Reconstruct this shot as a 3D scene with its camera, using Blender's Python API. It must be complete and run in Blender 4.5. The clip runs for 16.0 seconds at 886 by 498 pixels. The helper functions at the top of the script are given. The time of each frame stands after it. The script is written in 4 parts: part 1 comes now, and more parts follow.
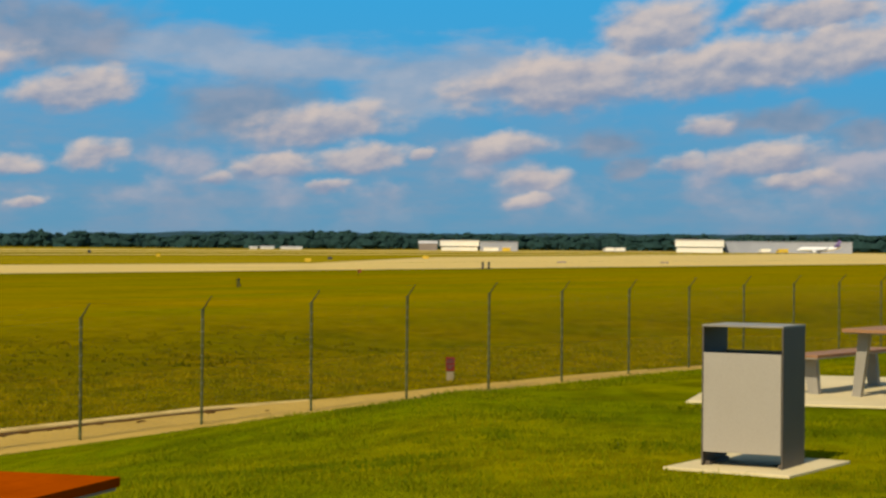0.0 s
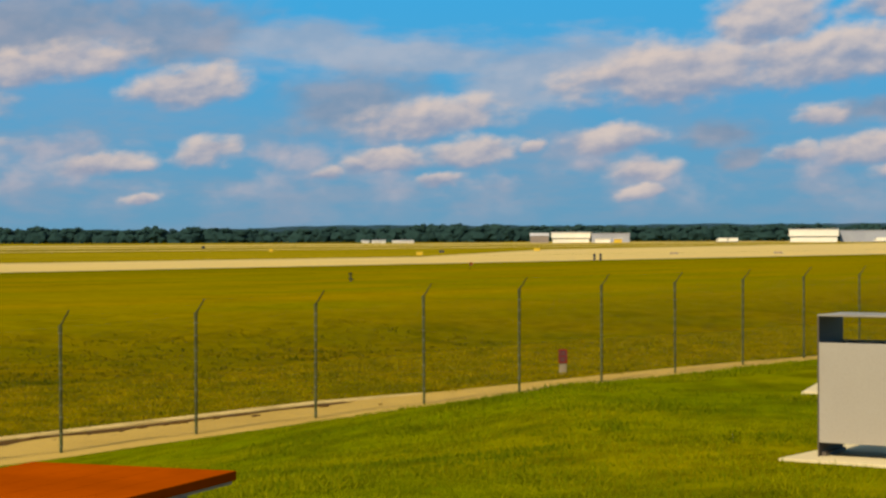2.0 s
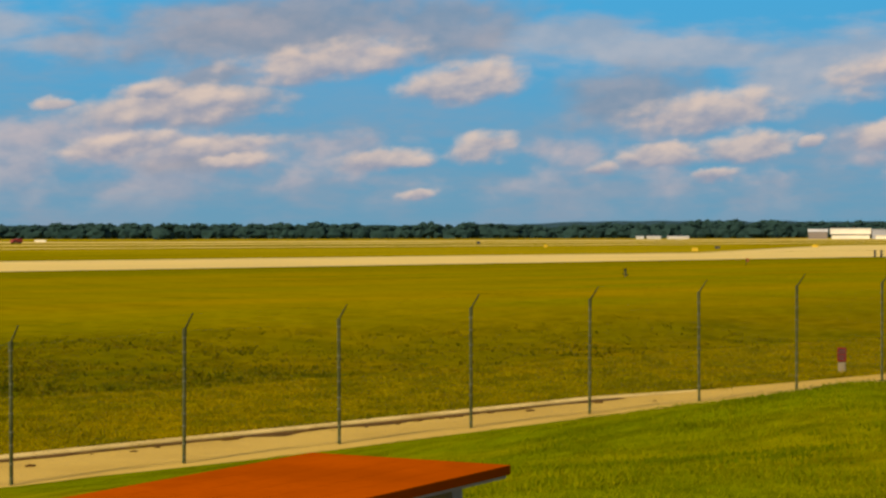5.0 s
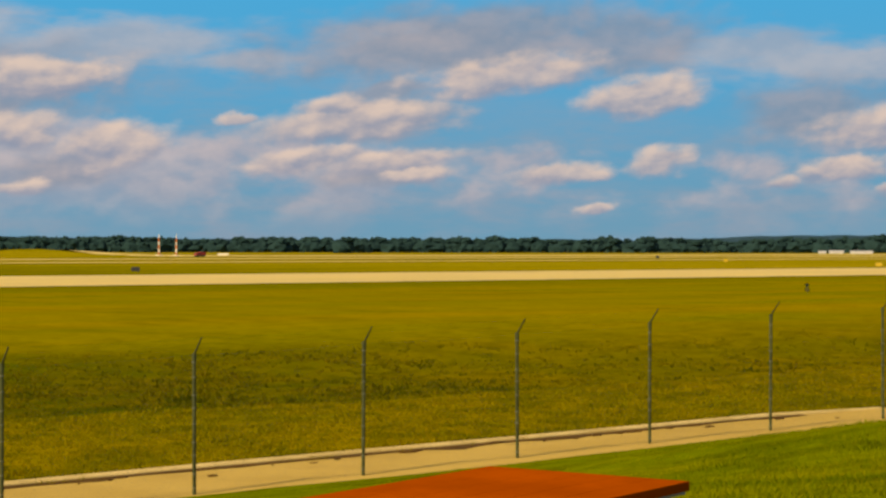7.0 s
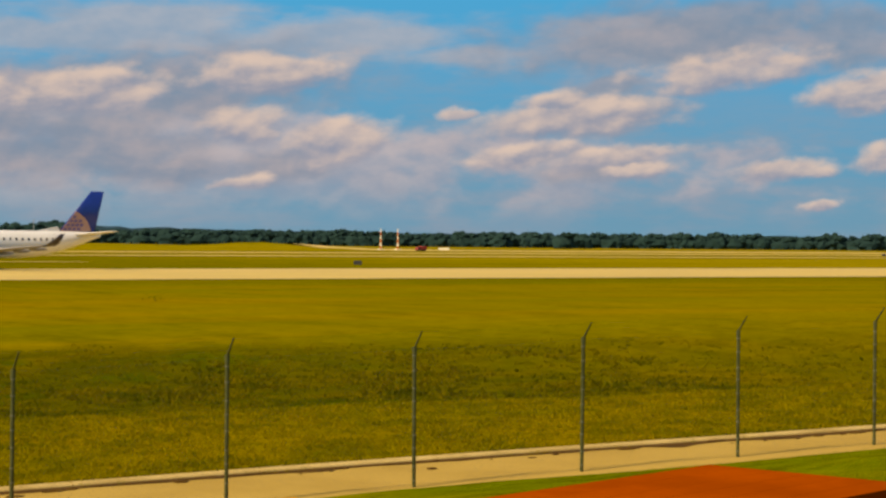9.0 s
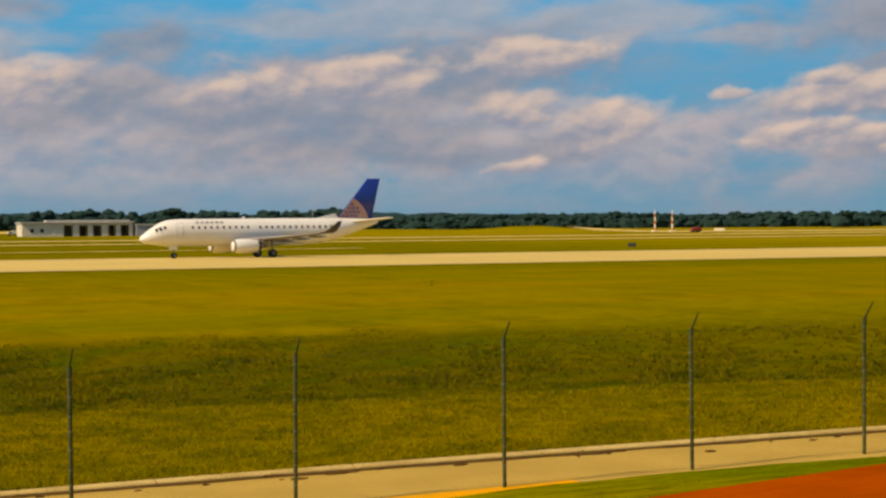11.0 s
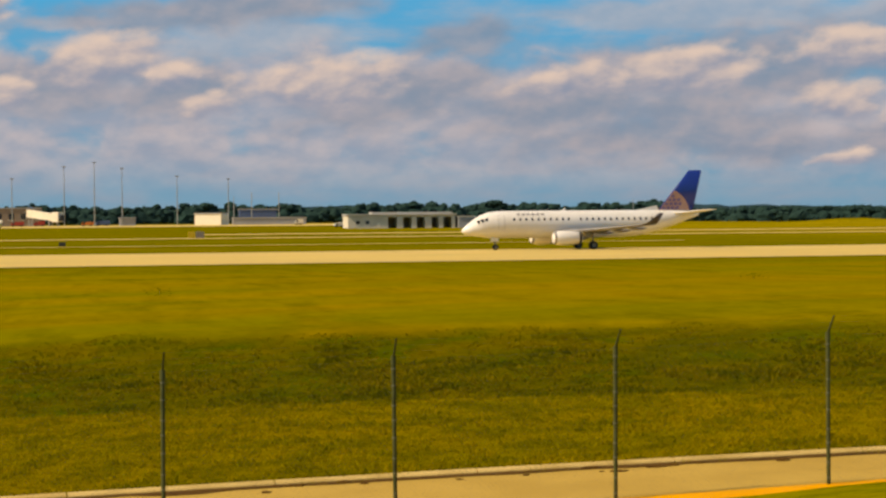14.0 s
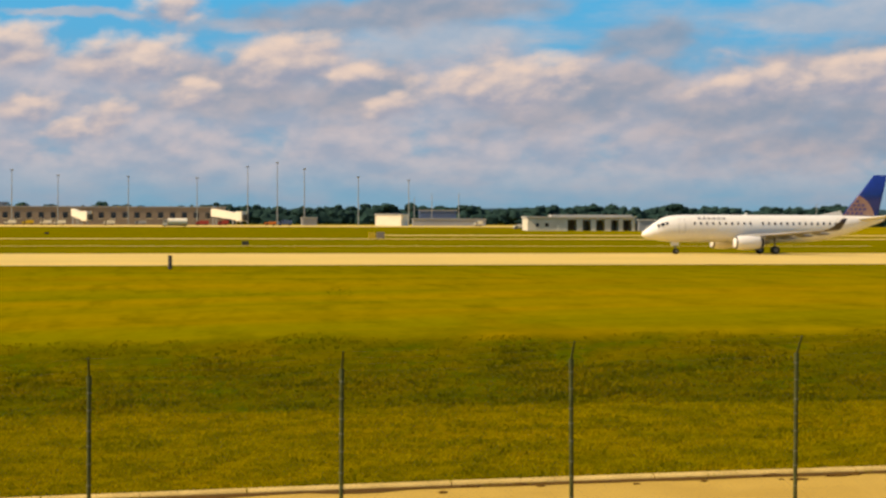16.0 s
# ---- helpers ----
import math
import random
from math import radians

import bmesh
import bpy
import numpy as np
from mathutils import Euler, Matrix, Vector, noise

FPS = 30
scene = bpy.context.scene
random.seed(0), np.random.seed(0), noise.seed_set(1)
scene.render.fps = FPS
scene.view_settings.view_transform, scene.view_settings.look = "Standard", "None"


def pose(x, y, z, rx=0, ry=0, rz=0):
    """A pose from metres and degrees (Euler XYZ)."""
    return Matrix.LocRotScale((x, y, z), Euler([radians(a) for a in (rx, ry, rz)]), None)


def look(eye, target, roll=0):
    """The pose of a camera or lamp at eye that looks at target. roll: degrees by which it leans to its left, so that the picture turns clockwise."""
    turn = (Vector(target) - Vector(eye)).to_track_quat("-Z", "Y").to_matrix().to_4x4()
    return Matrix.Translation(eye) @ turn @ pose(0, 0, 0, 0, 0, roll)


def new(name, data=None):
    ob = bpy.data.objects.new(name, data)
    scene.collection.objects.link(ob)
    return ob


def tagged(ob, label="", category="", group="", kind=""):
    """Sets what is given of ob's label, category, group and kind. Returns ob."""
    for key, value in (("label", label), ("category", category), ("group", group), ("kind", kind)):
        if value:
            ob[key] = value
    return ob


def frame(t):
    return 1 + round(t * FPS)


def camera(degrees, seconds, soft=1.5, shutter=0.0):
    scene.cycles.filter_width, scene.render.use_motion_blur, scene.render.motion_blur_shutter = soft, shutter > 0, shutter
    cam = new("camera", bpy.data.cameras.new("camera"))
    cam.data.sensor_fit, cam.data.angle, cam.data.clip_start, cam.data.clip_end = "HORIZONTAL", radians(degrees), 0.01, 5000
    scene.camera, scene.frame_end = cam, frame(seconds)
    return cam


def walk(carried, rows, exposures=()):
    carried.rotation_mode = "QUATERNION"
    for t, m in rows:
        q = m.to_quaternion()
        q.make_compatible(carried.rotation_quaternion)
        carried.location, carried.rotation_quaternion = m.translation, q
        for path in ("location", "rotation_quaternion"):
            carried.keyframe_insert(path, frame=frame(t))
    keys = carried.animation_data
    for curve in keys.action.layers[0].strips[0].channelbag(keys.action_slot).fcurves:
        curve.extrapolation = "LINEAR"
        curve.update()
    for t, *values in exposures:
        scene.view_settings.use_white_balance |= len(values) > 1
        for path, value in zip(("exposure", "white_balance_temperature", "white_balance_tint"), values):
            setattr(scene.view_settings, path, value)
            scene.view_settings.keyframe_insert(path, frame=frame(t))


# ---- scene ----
from math import sin, cos, tan, pi, sqrt, floor, atan2

# ---------------------------------------------------------------- camera and walk
EYE = Vector((0.0, 0.0, 4.055))
cam = camera(25.6, 16.0, soft=2.6)
# seconds, bearing clockwise from +y, elevation, lean to the right (degrees)
PAN = [
    (0, 53.71, -0.10, -0.45),
    (0.5, 53.02, -0.44, -0.32),
    (1, 52.35, -0.71, 0.17),
    (1.5, 51.88, -0.65, 0.16),
    (2, 50.44, -0.32, 0.18),
    (2.5, 49.72, -0.16, 0.05),
    (3, 48.35, -0.17, -0.08),
    (3.5, 46.99, -0.07, -0.10),
    (4, 44.98, -0.38, -0.12),
    (4.2, 44.22, -0.26, 0.01),
    (6.3, 39.35, -0.83, 0.06),
    (6.5, 38.48, -0.54, 0.21),
    (7, 37.15, -0.02, -0.05),
    (7.5, 35.07, -0.25, -0.24),
    (8, 33.39, -0.27, -0.47),
    (8.5, 31.68, -0.41, -0.21),
    (8.7, 31.32, -0.31, -0.36),
    (10.8, 23.59, -0.60, 0.55),
    (11, 22.65, -0.69, 0.48),
    (11.5, 20.59, -0.74, 0.23),
    (12, 19.41, -0.66, 0.08),
    (12.5, 17.53, -0.87, 0.38),
    (13, 16.25, -0.71, 0.67),
    (13.5, 14.78, -0.91, 0.57),
    (14, 13.25, -0.85, 0.46),
    (14.2, 12.39, -1.44, 0.22),
    (14.5, 13.95, -1.31, -0.59),
    (15, 12.19, -0.87, 0.05),
    (15.5, 10.24, -0.96, 0.09),
    (16, 7.99, -0.77, -0.15),
]


def aim(bearing, up, lean):
    b, u = radians(bearing), radians(up)
    return look(EYE, EYE + 50 * Vector((sin(b) * cos(u), cos(b) * cos(u), sin(u))), -lean)


walk(cam, [(t, aim(b, u, r)) for t, b, u, r in PAN], exposures=[(0.0, 0.1, 7450, 9), (2.5, 0.2, 7750, 10.5), (4.0, 0.18, 8100, 11.5), (7.0, 0.2, 8700, 14), (11.0, 0.1, 9000, 15), (13.5, 0.15, 9000, 15), (14.5, 0.27, 9000, 15), (16.0, 0.38, 9000, 15)])

# ---------------------------------------------------------------- materials: node helpers


def material(name):
    m = bpy.data.materials.new(name)
    m.use_nodes = True
    return m, m.node_tree, m.node_tree.nodes["Principled BSDF"]


def node(nt, kind, **values):
    n = nt.nodes.new(kind)
    for key, v in values.items():
        if key == "op":
            n.operation = v
        elif key == "blend":
            n.blend_type = v
        else:
            n.inputs[int(key[1:])].default_value = v
    return n


def math_node(nt, op, a, b=None, clamp=False):
    n = nt.nodes.new("ShaderNodeMath")
    n.operation, n.use_clamp = op, clamp
    for i, v in enumerate((a, b)):
        if v is None:
            continue
        if isinstance(v, (int, float)):
            n.inputs[i].default_value = v
        else:
            nt.links.new(v, n.inputs[i])
    return n.outputs[0]


def mix(nt, fac, a, b):
    n = nt.nodes.new("ShaderNodeMix")
    n.data_type = "RGBA"
    for sock, v in ((n.inputs[0], fac), (n.inputs[6], a), (n.inputs[7], b)):
        if isinstance(v, (int, float)):
            sock.default_value = v
        elif isinstance(v, tuple):
            sock.default_value = (*v, 1.0)
        else:
            nt.links.new(v, sock)
    return n.outputs[2]


def noise_tex(nt, coord, scale, detail=4.0, rough=0.55, stretch=None):
    if stretch:
        mp = nt.nodes.new("ShaderNodeMapping")
        mp.inputs["Scale"].default_value = stretch
        nt.links.new(coord, mp.inputs[0])
        coord = mp.outputs[0]
    n = nt.nodes.new("ShaderNodeTexNoise")
    n.inputs["Scale"].default_value, n.inputs["Detail"].default_value = scale, detail
    n.inputs["Roughness"].default_value = rough
    nt.links.new(coord, n.inputs["Vector"])
    return n.outputs[0]


def ramp(nt, fac, lo, hi):
    n = nt.nodes.new("ShaderNodeMapRange")
    n.interpolation_type = "SMOOTHSTEP"
    n.inputs[1].default_value, n.inputs[2].default_value = lo, hi
    nt.links.new(fac, n.inputs[0])
    return n.outputs[0]


def position(nt):
    return nt.nodes.new("ShaderNodeNewGeometry").outputs["Position"]


def bump(nt, bsdf, height, strength, distance):
    n = nt.nodes.new("ShaderNodeBump")
    n.inputs["Strength"].default_value, n.inputs["Distance"].default_value = strength, distance
    nt.links.new(height, n.inputs["Height"])
    nt.links.new(n.outputs[0], bsdf.inputs["Normal"])


def surface(name, color, dark=None, rough=0.6, metal=0.0, scale=3.0, fine=40.0, bumps=0.15, depth=0.01, vary=0.0, spec=0.5):
    """Colour with stains at one scale and grain at another."""
    m, nt, b = material(name)
    p = position(nt)
    dark = dark or tuple(c * 0.72 for c in color)
    big = ramp(nt, noise_tex(nt, p, scale, 5), 0.35, 0.7)
    col = mix(nt, math_node(nt, "MULTIPLY", big, 0.7), color, dark)
    grain = noise_tex(nt, p, fine, 3)
    col = mix(nt, math_node(nt, "MULTIPLY", ramp(nt, grain, 0.4, 0.75), 0.35), col, tuple(c * 0.7 for c in color))
    if vary:
        rnd = nt.nodes.new("ShaderNodeObjectInfo").outputs["Random"]
        col = mix(nt, math_node(nt, "MULTIPLY", rnd, vary), col, tuple(c * 0.55 for c in color))
    nt.links.new(col, b.inputs["Base Color"])
    b.inputs["Roughness"].default_value, b.inputs["Metallic"].default_value = rough, metal
    b.inputs["Specular IOR Level"].default_value = spec
    if bumps:
        bump(nt, b, grain, bumps, depth)
    return m


# ---------------------------------------------------------------- world and sun
SUN_BEARING, SUN_HEIGHT = 262.0, 42.0

# clouds as bearing, elevation, half width, half height in degrees
EAST_HEADS = [
    (65.5, 5.84, 2.16, 0.75), (64.3, 6.74, 2.16, 0.5), (64.1, 1.99, 1.2, 0.3), (63.3, 2.61, 1.58, 0.47),
    (62.2, 5.3, 4.49, 0.8), (61.6, 3.56, 0.86, 0.35), (60.7, 2.41, 0.8, 0.33), (60.0, 6.37, 1.58, 0.86),
    (57.3, 4.82, 3.16, 0.83), (56.4, 1.96, 1.1, 0.35), (56.2, 1.35, 0.76, 0.23), (55.4, 2.88, 1.5, 0.38),
    (53.1, 2.7, 0.47, 0.2), (51.3, 2.58, 1.25, 0.43), (50.3, 1.71, 0.76, 0.23), (50.1, 3.5, 2.08, 0.56),
    (48.8, 2.28, 1.25, 0.32), (47.1, 1.97, 0.7, 0.25), (43.5, 2.6, 1.03, 0.42), (43.4, 2.45, 1.03, 0.37),
    (43.0, 4.47, 1.74, 0.53), (41.5, 1.19, 0.6, 0.17), (41.4, 2.17, 0.7, 0.25), (40.6, 2.18, 1.25, 0.3),
]
MID_HEADS = [
    (39.1, 5.05, 2.57, 0.53), (36.5, 2.19, 1.16, 0.23), (35.5, 2.55, 1.99, 0.3), (34.5, 3.69, 2.82, 0.56),
    (34.2, 4.06, 1.0, 0.43), (33.9, 4.17, 1.16, 0.4), (33.1, 2.56, 1.83, 0.33), (32.6, 2.44, 1.03, 0.27),
    (31.3, 3.78, 0.66, 0.23), (27.5, 2.98, 1.5, 0.63), (27.2, 3.11, 1.1, 0.56), (25.6, 4.94, 2.16, 0.53),
    (24.9, 1.75, 0.83, 0.2), (24.8, 3.33, 1.1, 0.5),
]
NORTH_HEADS = [
    (24.8, 3.38, 1.25, 0.53), (24.5, 1.69, 0.63, 0.2), (20.5, 4.28, 1.99, 0.6), (17.1, 4.05, 1.91, 0.45),
    (9.8, 4.07, 2.33, 0.73), (6.4, 3.38, 0.91, 0.43), (5.4, 4.29, 1.03, 0.45), (3.3, 4.71, 1.91, 0.7),
    (0.5, 3.74, 1.1, 0.47), (-0.0, 6.1, 1.16, 0.5), (-1.2, 4.7, 1.66, 0.66), (-1.8, 3.06, 0.83, 0.6),
    (-2.9, 2.67, 1.0, 0.37), (-4.2, 3.27, 1.16, 0.5), (-4.5, 5.03, 1.25, 0.7),
]
BODIES = [
    (65.9, 3.33, 1.16, 0.43), (63.5, 3.67, 1.83, 0.37), (59.2, 2.35, 0.83, 0.33), (58.6, 3.01, 1.16, 0.43),
    (47.8, 3.91, 1.99, 0.83), (42.3, 5.99, 2.16, 1.03), (37.9, 6.1, 5.65, 1.03), (35.6, 4.6, 1.33, 0.37),
    (35.4, 2.19, 1.66, 0.3), (35.2, 3.84, 2.33, 0.66), (26.1, 2.31, 1.5, 0.5), (22.9, 4.57, 4.82, 1.0),
    (22.7, 2.03, 1.99, 0.4), (22.2, 4.37, 5.48, 1.13), (20.5, 3.14, 2.16, 0.75), (20.0, 2.44, 4.32, 0.66),
    (16.7, 3.39, 3.49, 0.76), (14.1, 5.23, 1.58, 0.6), (12.6, 3.93, 2.49, 0.66), (11.2, 3.39, 2.49, 0.75),
    (6.4, 6.15, 4.82, 0.56), (5.7, 3.86, 1.66, 0.83), (2.0, 4.01, 2.66, 0.83),
]
VEILS = [
    (54.9, 5.14, 4.32, 0.8), (52.3, 4.54, 1.5, 0.6), (48.6, 5.32, 4.65, 0.66), (46.2, 5.84, 2.16, 0.58),
    (37.7, 5.88, 3.65, 0.83), (31.4, 5.48, 1.83, 0.43), (27.9, 6.03, 3.99, 0.63), (22.0, 6.33, 3.82, 0.66),
    (20.9, 5.91, 7.31, 0.56), (7.4, 6.19, 3.49, 0.5), (7.3, 5.41, 3.82, 0.73), (5.8, 5.11, 3.65, 0.47),
    (2.4, 5.73, 1.33, 0.23), (-3.1, 6.0, 1.99, 0.12),
]


def build_world():
    w = bpy.data.worlds.new("sky")
    scene.world = w
    w.use_nodes = True
    nt = w.node_tree
    nt.nodes.clear()
    L = nt.links.new

    def vec(op, a, b=(0, 0, 0), c=None):
        n = nt.nodes.new("ShaderNodeVectorMath")
        n.operation = op
        for i, v in enumerate((a, b, c)):
            if isinstance(v, tuple):
                n.inputs[i].default_value = v
            elif v is not None:
                L(v, n.inputs[i])
        return n.outputs["Value" if op == "LENGTH" else 0]

    def add(a, b):
        return math_node(nt, "ADD", a, b)

    def times(a, b):
        return math_node(nt, "MULTIPLY", a, b)

    def minus(a, b):
        return math_node(nt, "SUBTRACT", a, b)

    out = nt.nodes.new("ShaderNodeOutputWorld")
    bg = nt.nodes.new("ShaderNodeBackground")
    bg.inputs["Strength"].default_value = 0.1
    L(bg.outputs[0], out.inputs[0])
    sky = nt.nodes.new("ShaderNodeTexSky")
    sky.sky_type, sky.sun_disc = "NISHITA", False
    sky.sun_elevation, sky.sun_rotation = radians(SUN_HEIGHT), radians(SUN_BEARING)
    sky.air_density, sky.dust_density, sky.ozone_density = 1.0, 0.3, 2.5
    way = nt.nodes.new("ShaderNodeTexCoord").outputs["Generated"]
    sep = nt.nodes.new("ShaderNodeSeparateXYZ")
    L(way, sep.inputs[0])
    az = times(math_node(nt, "ARCTAN2", sep.outputs[0], sep.outputs[1]), 180 / pi)
    el = times(math_node(nt, "ARCSINE", sep.outputs[2]), 180 / pi)
    raw = nt.nodes.new("ShaderNodeCombineXYZ")
    L(az, raw.inputs[0]), L(el, raw.inputs[1])
    raw = raw.outputs[0]
    # clouds lean: they climb a little towards larger bearings
    tilted = nt.nodes.new("ShaderNodeCombineXYZ")
    L(az, tilted.inputs[0]), L(minus(el, times(az, CLOUD_TILT)), tilted.inputs[1])
    tilted = tilted.outputs[0]
    # ragged outlines: push the position about by noise that is flattened towards the horizon
    flat = vec("MULTIPLY", tilted, (0.7, 1.25, 1.0))
    wob = nt.nodes.new("ShaderNodeTexNoise")
    wob.inputs["Scale"].default_value, wob.inputs["Detail"].default_value = 1.1, 4.0
    wob.inputs["Roughness"].default_value = 0.55
    L(flat, wob.inputs["Vector"])
    shift = vec("MULTIPLY_ADD", wob.outputs["Color"], (1.3, 0.6, 0.0), (-0.65, -0.3, 0.0))
    here = vec("ADD", tilted, shift)
    level = vec("ADD", raw, shift)
    puffs = noise_tex(nt, flat, 1.15, 4, 0.48)
    lit_from = noise_tex(nt, vec("ADD", flat, (-0.12, 0.3, 0.0)), 1.15, 4, 0.48)
    relief = minus(puffs, lit_from)
    wide = vec("MULTIPLY_ADD", wob.outputs["Color"], (0.5, 0.5, 0.0), vec("MULTIPLY", raw, (0.72, 1.2, 1.0)))
    broad = noise_tex(nt, wide, 0.5, 4, 0.5)
    broad_relief = minus(broad, noise_tex(nt, vec("ADD", wide, (0.0, 0.45, 0.0)), 0.5, 4, 0.5))
    streak = noise_tex(nt, raw, 0.6, 5, 0.6, (0.45, 1.9, 1.0))

    def field(clouds, tilt, at):
        """How deep in the nearest cloud, and how high up in it."""
        cur, lift = None, None
        for a, e, hw, hh in clouds:
            e, hw, hh = e - tilt * a, 1.12 * hw, 1.15 * hh
            q = vec("MULTIPLY_ADD", at, (1 / hw, 1 / hh, 0.0), (-a / hw, -e / hh, 0.0))
            d = minus(0.85 if hw < 1.3 else 1.0, vec("LENGTH", q))
            s = nt.nodes.new("ShaderNodeSeparateXYZ")
            L(q, s.inputs[0])
            if cur is None:
                cur, lift = d, s.outputs[1]
                continue
            m = nt.nodes.new("ShaderNodeMix")
            L(ramp(nt, minus(d, cur), -0.25, 0.25), m.inputs[0]), L(lift, m.inputs[2]), L(s.outputs[1], m.inputs[3])
            lift = m.outputs[0]
            cur = math_node(nt, "MAXIMUM", cur, d)
        return cur, lift

    thick, lift = field(EAST_HEADS + MID_HEADS + NORTH_HEADS, CLOUD_TILT, here)
    body, _ = field(BODIES, CLOUD_TILT, here)
    thin, _ = field(VEILS, 0.0, level)
    ragged = times(minus(puffs, 0.5), 1.1)
    head_mask = times(ramp(nt, add(thick, ragged), -0.25, 0.45), 0.92)
    body_mask = times(ramp(nt, add(body, ragged), -0.35, 0.6), 0.8)
    veil_mask = times(ramp(nt, add(thin, times(minus(streak, 0.5), 1.7)), -0.3, 0.6), 0.72)
    # a broken bank low down, closing up towards smaller bearings
    left = minus(1.0, ramp(nt, az, 16.0, 42.0))
    low = minus(1.0, ramp(nt, minus(el, times(left, 1.6)), 2.4, 4.4))
    bank = add(add(broad, times(left, 0.22)), times(minus(low, 1.0), 0.5))
    bank_mask = times(ramp(nt, bank, 0.42, 0.66), times(ramp(nt, el, 0.2, 2.2), 0.8))
    wisps = times(add(times(ramp(nt, streak, 0.4, 0.7), 0.5), times(ramp(nt, broad, 0.38, 0.66), 0.35)), minus(1.0, ramp(nt, add(el, times(ramp(nt, az, 30.0, 48.0), 1.6)), 3.6, 6.2)))
    # the whole dome has loose cloud, so that its light is that of a half-covered sky
    loose = times(ramp(nt, noise_tex(nt, way, 3.0, 6, 0.6), 0.5, 0.72), ramp(nt, el, 7.5, 12.0))
    # lit heads, grey-blue feet
    bright = add(add(times(lift, 0.6), times(relief, 1.5)), times(minus(puffs, 0.5), 0.8))
    cum = mix(nt, ramp(nt, bright, -0.75, 0.75), SKY_FOOT, SKY_HEAD)
    glow = add(times(relief, 1.0), times(broad_relief, 2.6))
    grey = mix(nt, ramp(nt, glow, -0.55, 0.6), SKY_BODY_LOW, SKY_BODY)
    clear = mix(nt, ramp(nt, el, -0.5, 8.0), SKY_LOW, SKY_HIGH)
    tint = mix(nt, ramp(nt, el, 8.0, 25.0), clear, sky.outputs[0])
    col = mix(nt, wisps, tint, SKY_WISP)
    col = mix(nt, veil_mask, col, mix(nt, ramp(nt, glow, -0.5, 0.6), SKY_VEIL_LOW, SKY_VEIL_LIT))
    col = mix(nt, bank_mask, col, mix(nt, ramp(nt, glow, -0.5, 0.6), SKY_BANK_LOW, SKY_BANK))
    col = mix(nt, body_mask, col, grey)
    col = mix(nt, head_mask, col, cum)
    col = mix(nt, times(loose, 0.8), col, SKY_VEIL)
    L(col, bg.inputs["Color"])


# sky colours in the sky texture's own range, at strength 0.1
CLOUD_TILT = 0.09
SKY_LOW, SKY_HIGH = (1.0, 2.9, 5.0), (0.22, 3.4, 7.4)
SKY_HEAD, SKY_FOOT, SKY_VEIL = (5.7, 5.15, 5.3), (2.0, 2.7, 4.4), (3.2, 3.75, 5.0)
SKY_BODY, SKY_BODY_LOW, SKY_WISP = (2.85, 3.15, 4.3), (1.6, 2.45, 4.0), (2.0, 2.95, 4.6)
SKY_BANK, SKY_BANK_LOW = (4.35, 4.3, 5.3), (2.35, 3.05, 4.7)
SKY_VEIL_LOW, SKY_VEIL_LIT = (2.6, 3.4, 5.0), (3.9, 4.2, 5.3)
build_world()

lamp = bpy.data.lights.new("sun", "SUN")
lamp.energy, lamp.angle, lamp.color = 4.5, radians(0.5), (1.0, 0.93, 0.8)
sun = new("sun", lamp)
sb, sh = radians(SUN_BEARING), radians(SUN_HEIGHT)
sun.matrix_world = look((60 * sin(sb) * cos(sh), 60 * cos(sb) * cos(sh), 60 * sin(sh)), (0, 0, 0))

# ---------------------------------------------------------------- mesh helpers


def link(name, mesh, mat, parent=None, label=""):
    ob = new(name, mesh)
    if mat and not mesh.materials:
        mesh.materials.append(mat)
    if parent:
        ob.parent = parent
    if label:
        ob["label"] = label
    return ob


def part(name, bm, mat, parent=None, label="", smooth=False):
    me = bpy.data.meshes.new(name)
    bm.to_mesh(me)
    bm.free()
    if smooth:
        for p in me.polygons:
            p.use_smooth = True
    return link(name, me, mat, parent, label)


def empty(name, x=0, y=0, z=0, turn=0):
    ob = new(name)
    ob.matrix_basis = pose(x, y, z, 0, 0, turn)
    return ob


def box(bm, x0, x1, y0, y1, z0, z1, bevel=0.0, m=None):
    r = bmesh.ops.create_cube(bm, size=1.0)
    mat = Matrix.Translation(((x0 + x1) / 2, (y0 + y1) / 2, (z0 + z1) / 2)) @ Matrix.Diagonal((x1 - x0, y1 - y0, z1 - z0, 1))
    bmesh.ops.transform(bm, matrix=mat, verts=r["verts"])
    if bevel:
        edges = {e for v in r["verts"] for e in v.link_edges}
        r = bmesh.ops.bevel(bm, geom=list(edges), offset=bevel, segments=2, affect="EDGES", profile=0.5)
    if m is not None:
        bmesh.ops.transform(bm, matrix=m, verts=r["verts"])
    return bm


def block(*args, **kw):
    return box(bmesh.new(), *args, **kw)


def tube(bm, a, b, r0, r1=None, seg=10, cap=True):
    a, b = Vector(a), Vector(b)
    d = b - a
    r = bmesh.ops.create_cone(bm, cap_ends=cap, segments=seg, radius1=r0, radius2=r0 if r1 is None else r1, depth=d.length)
    bmesh.ops.transform(bm, matrix=Matrix.Translation((a + b) / 2) @ d.to_track_quat("Z", "Y").to_matrix().to_4x4(), verts=r["verts"])
    return bm


def rod(*args, **kw):
    return tube(bmesh.new(), *args, **kw)


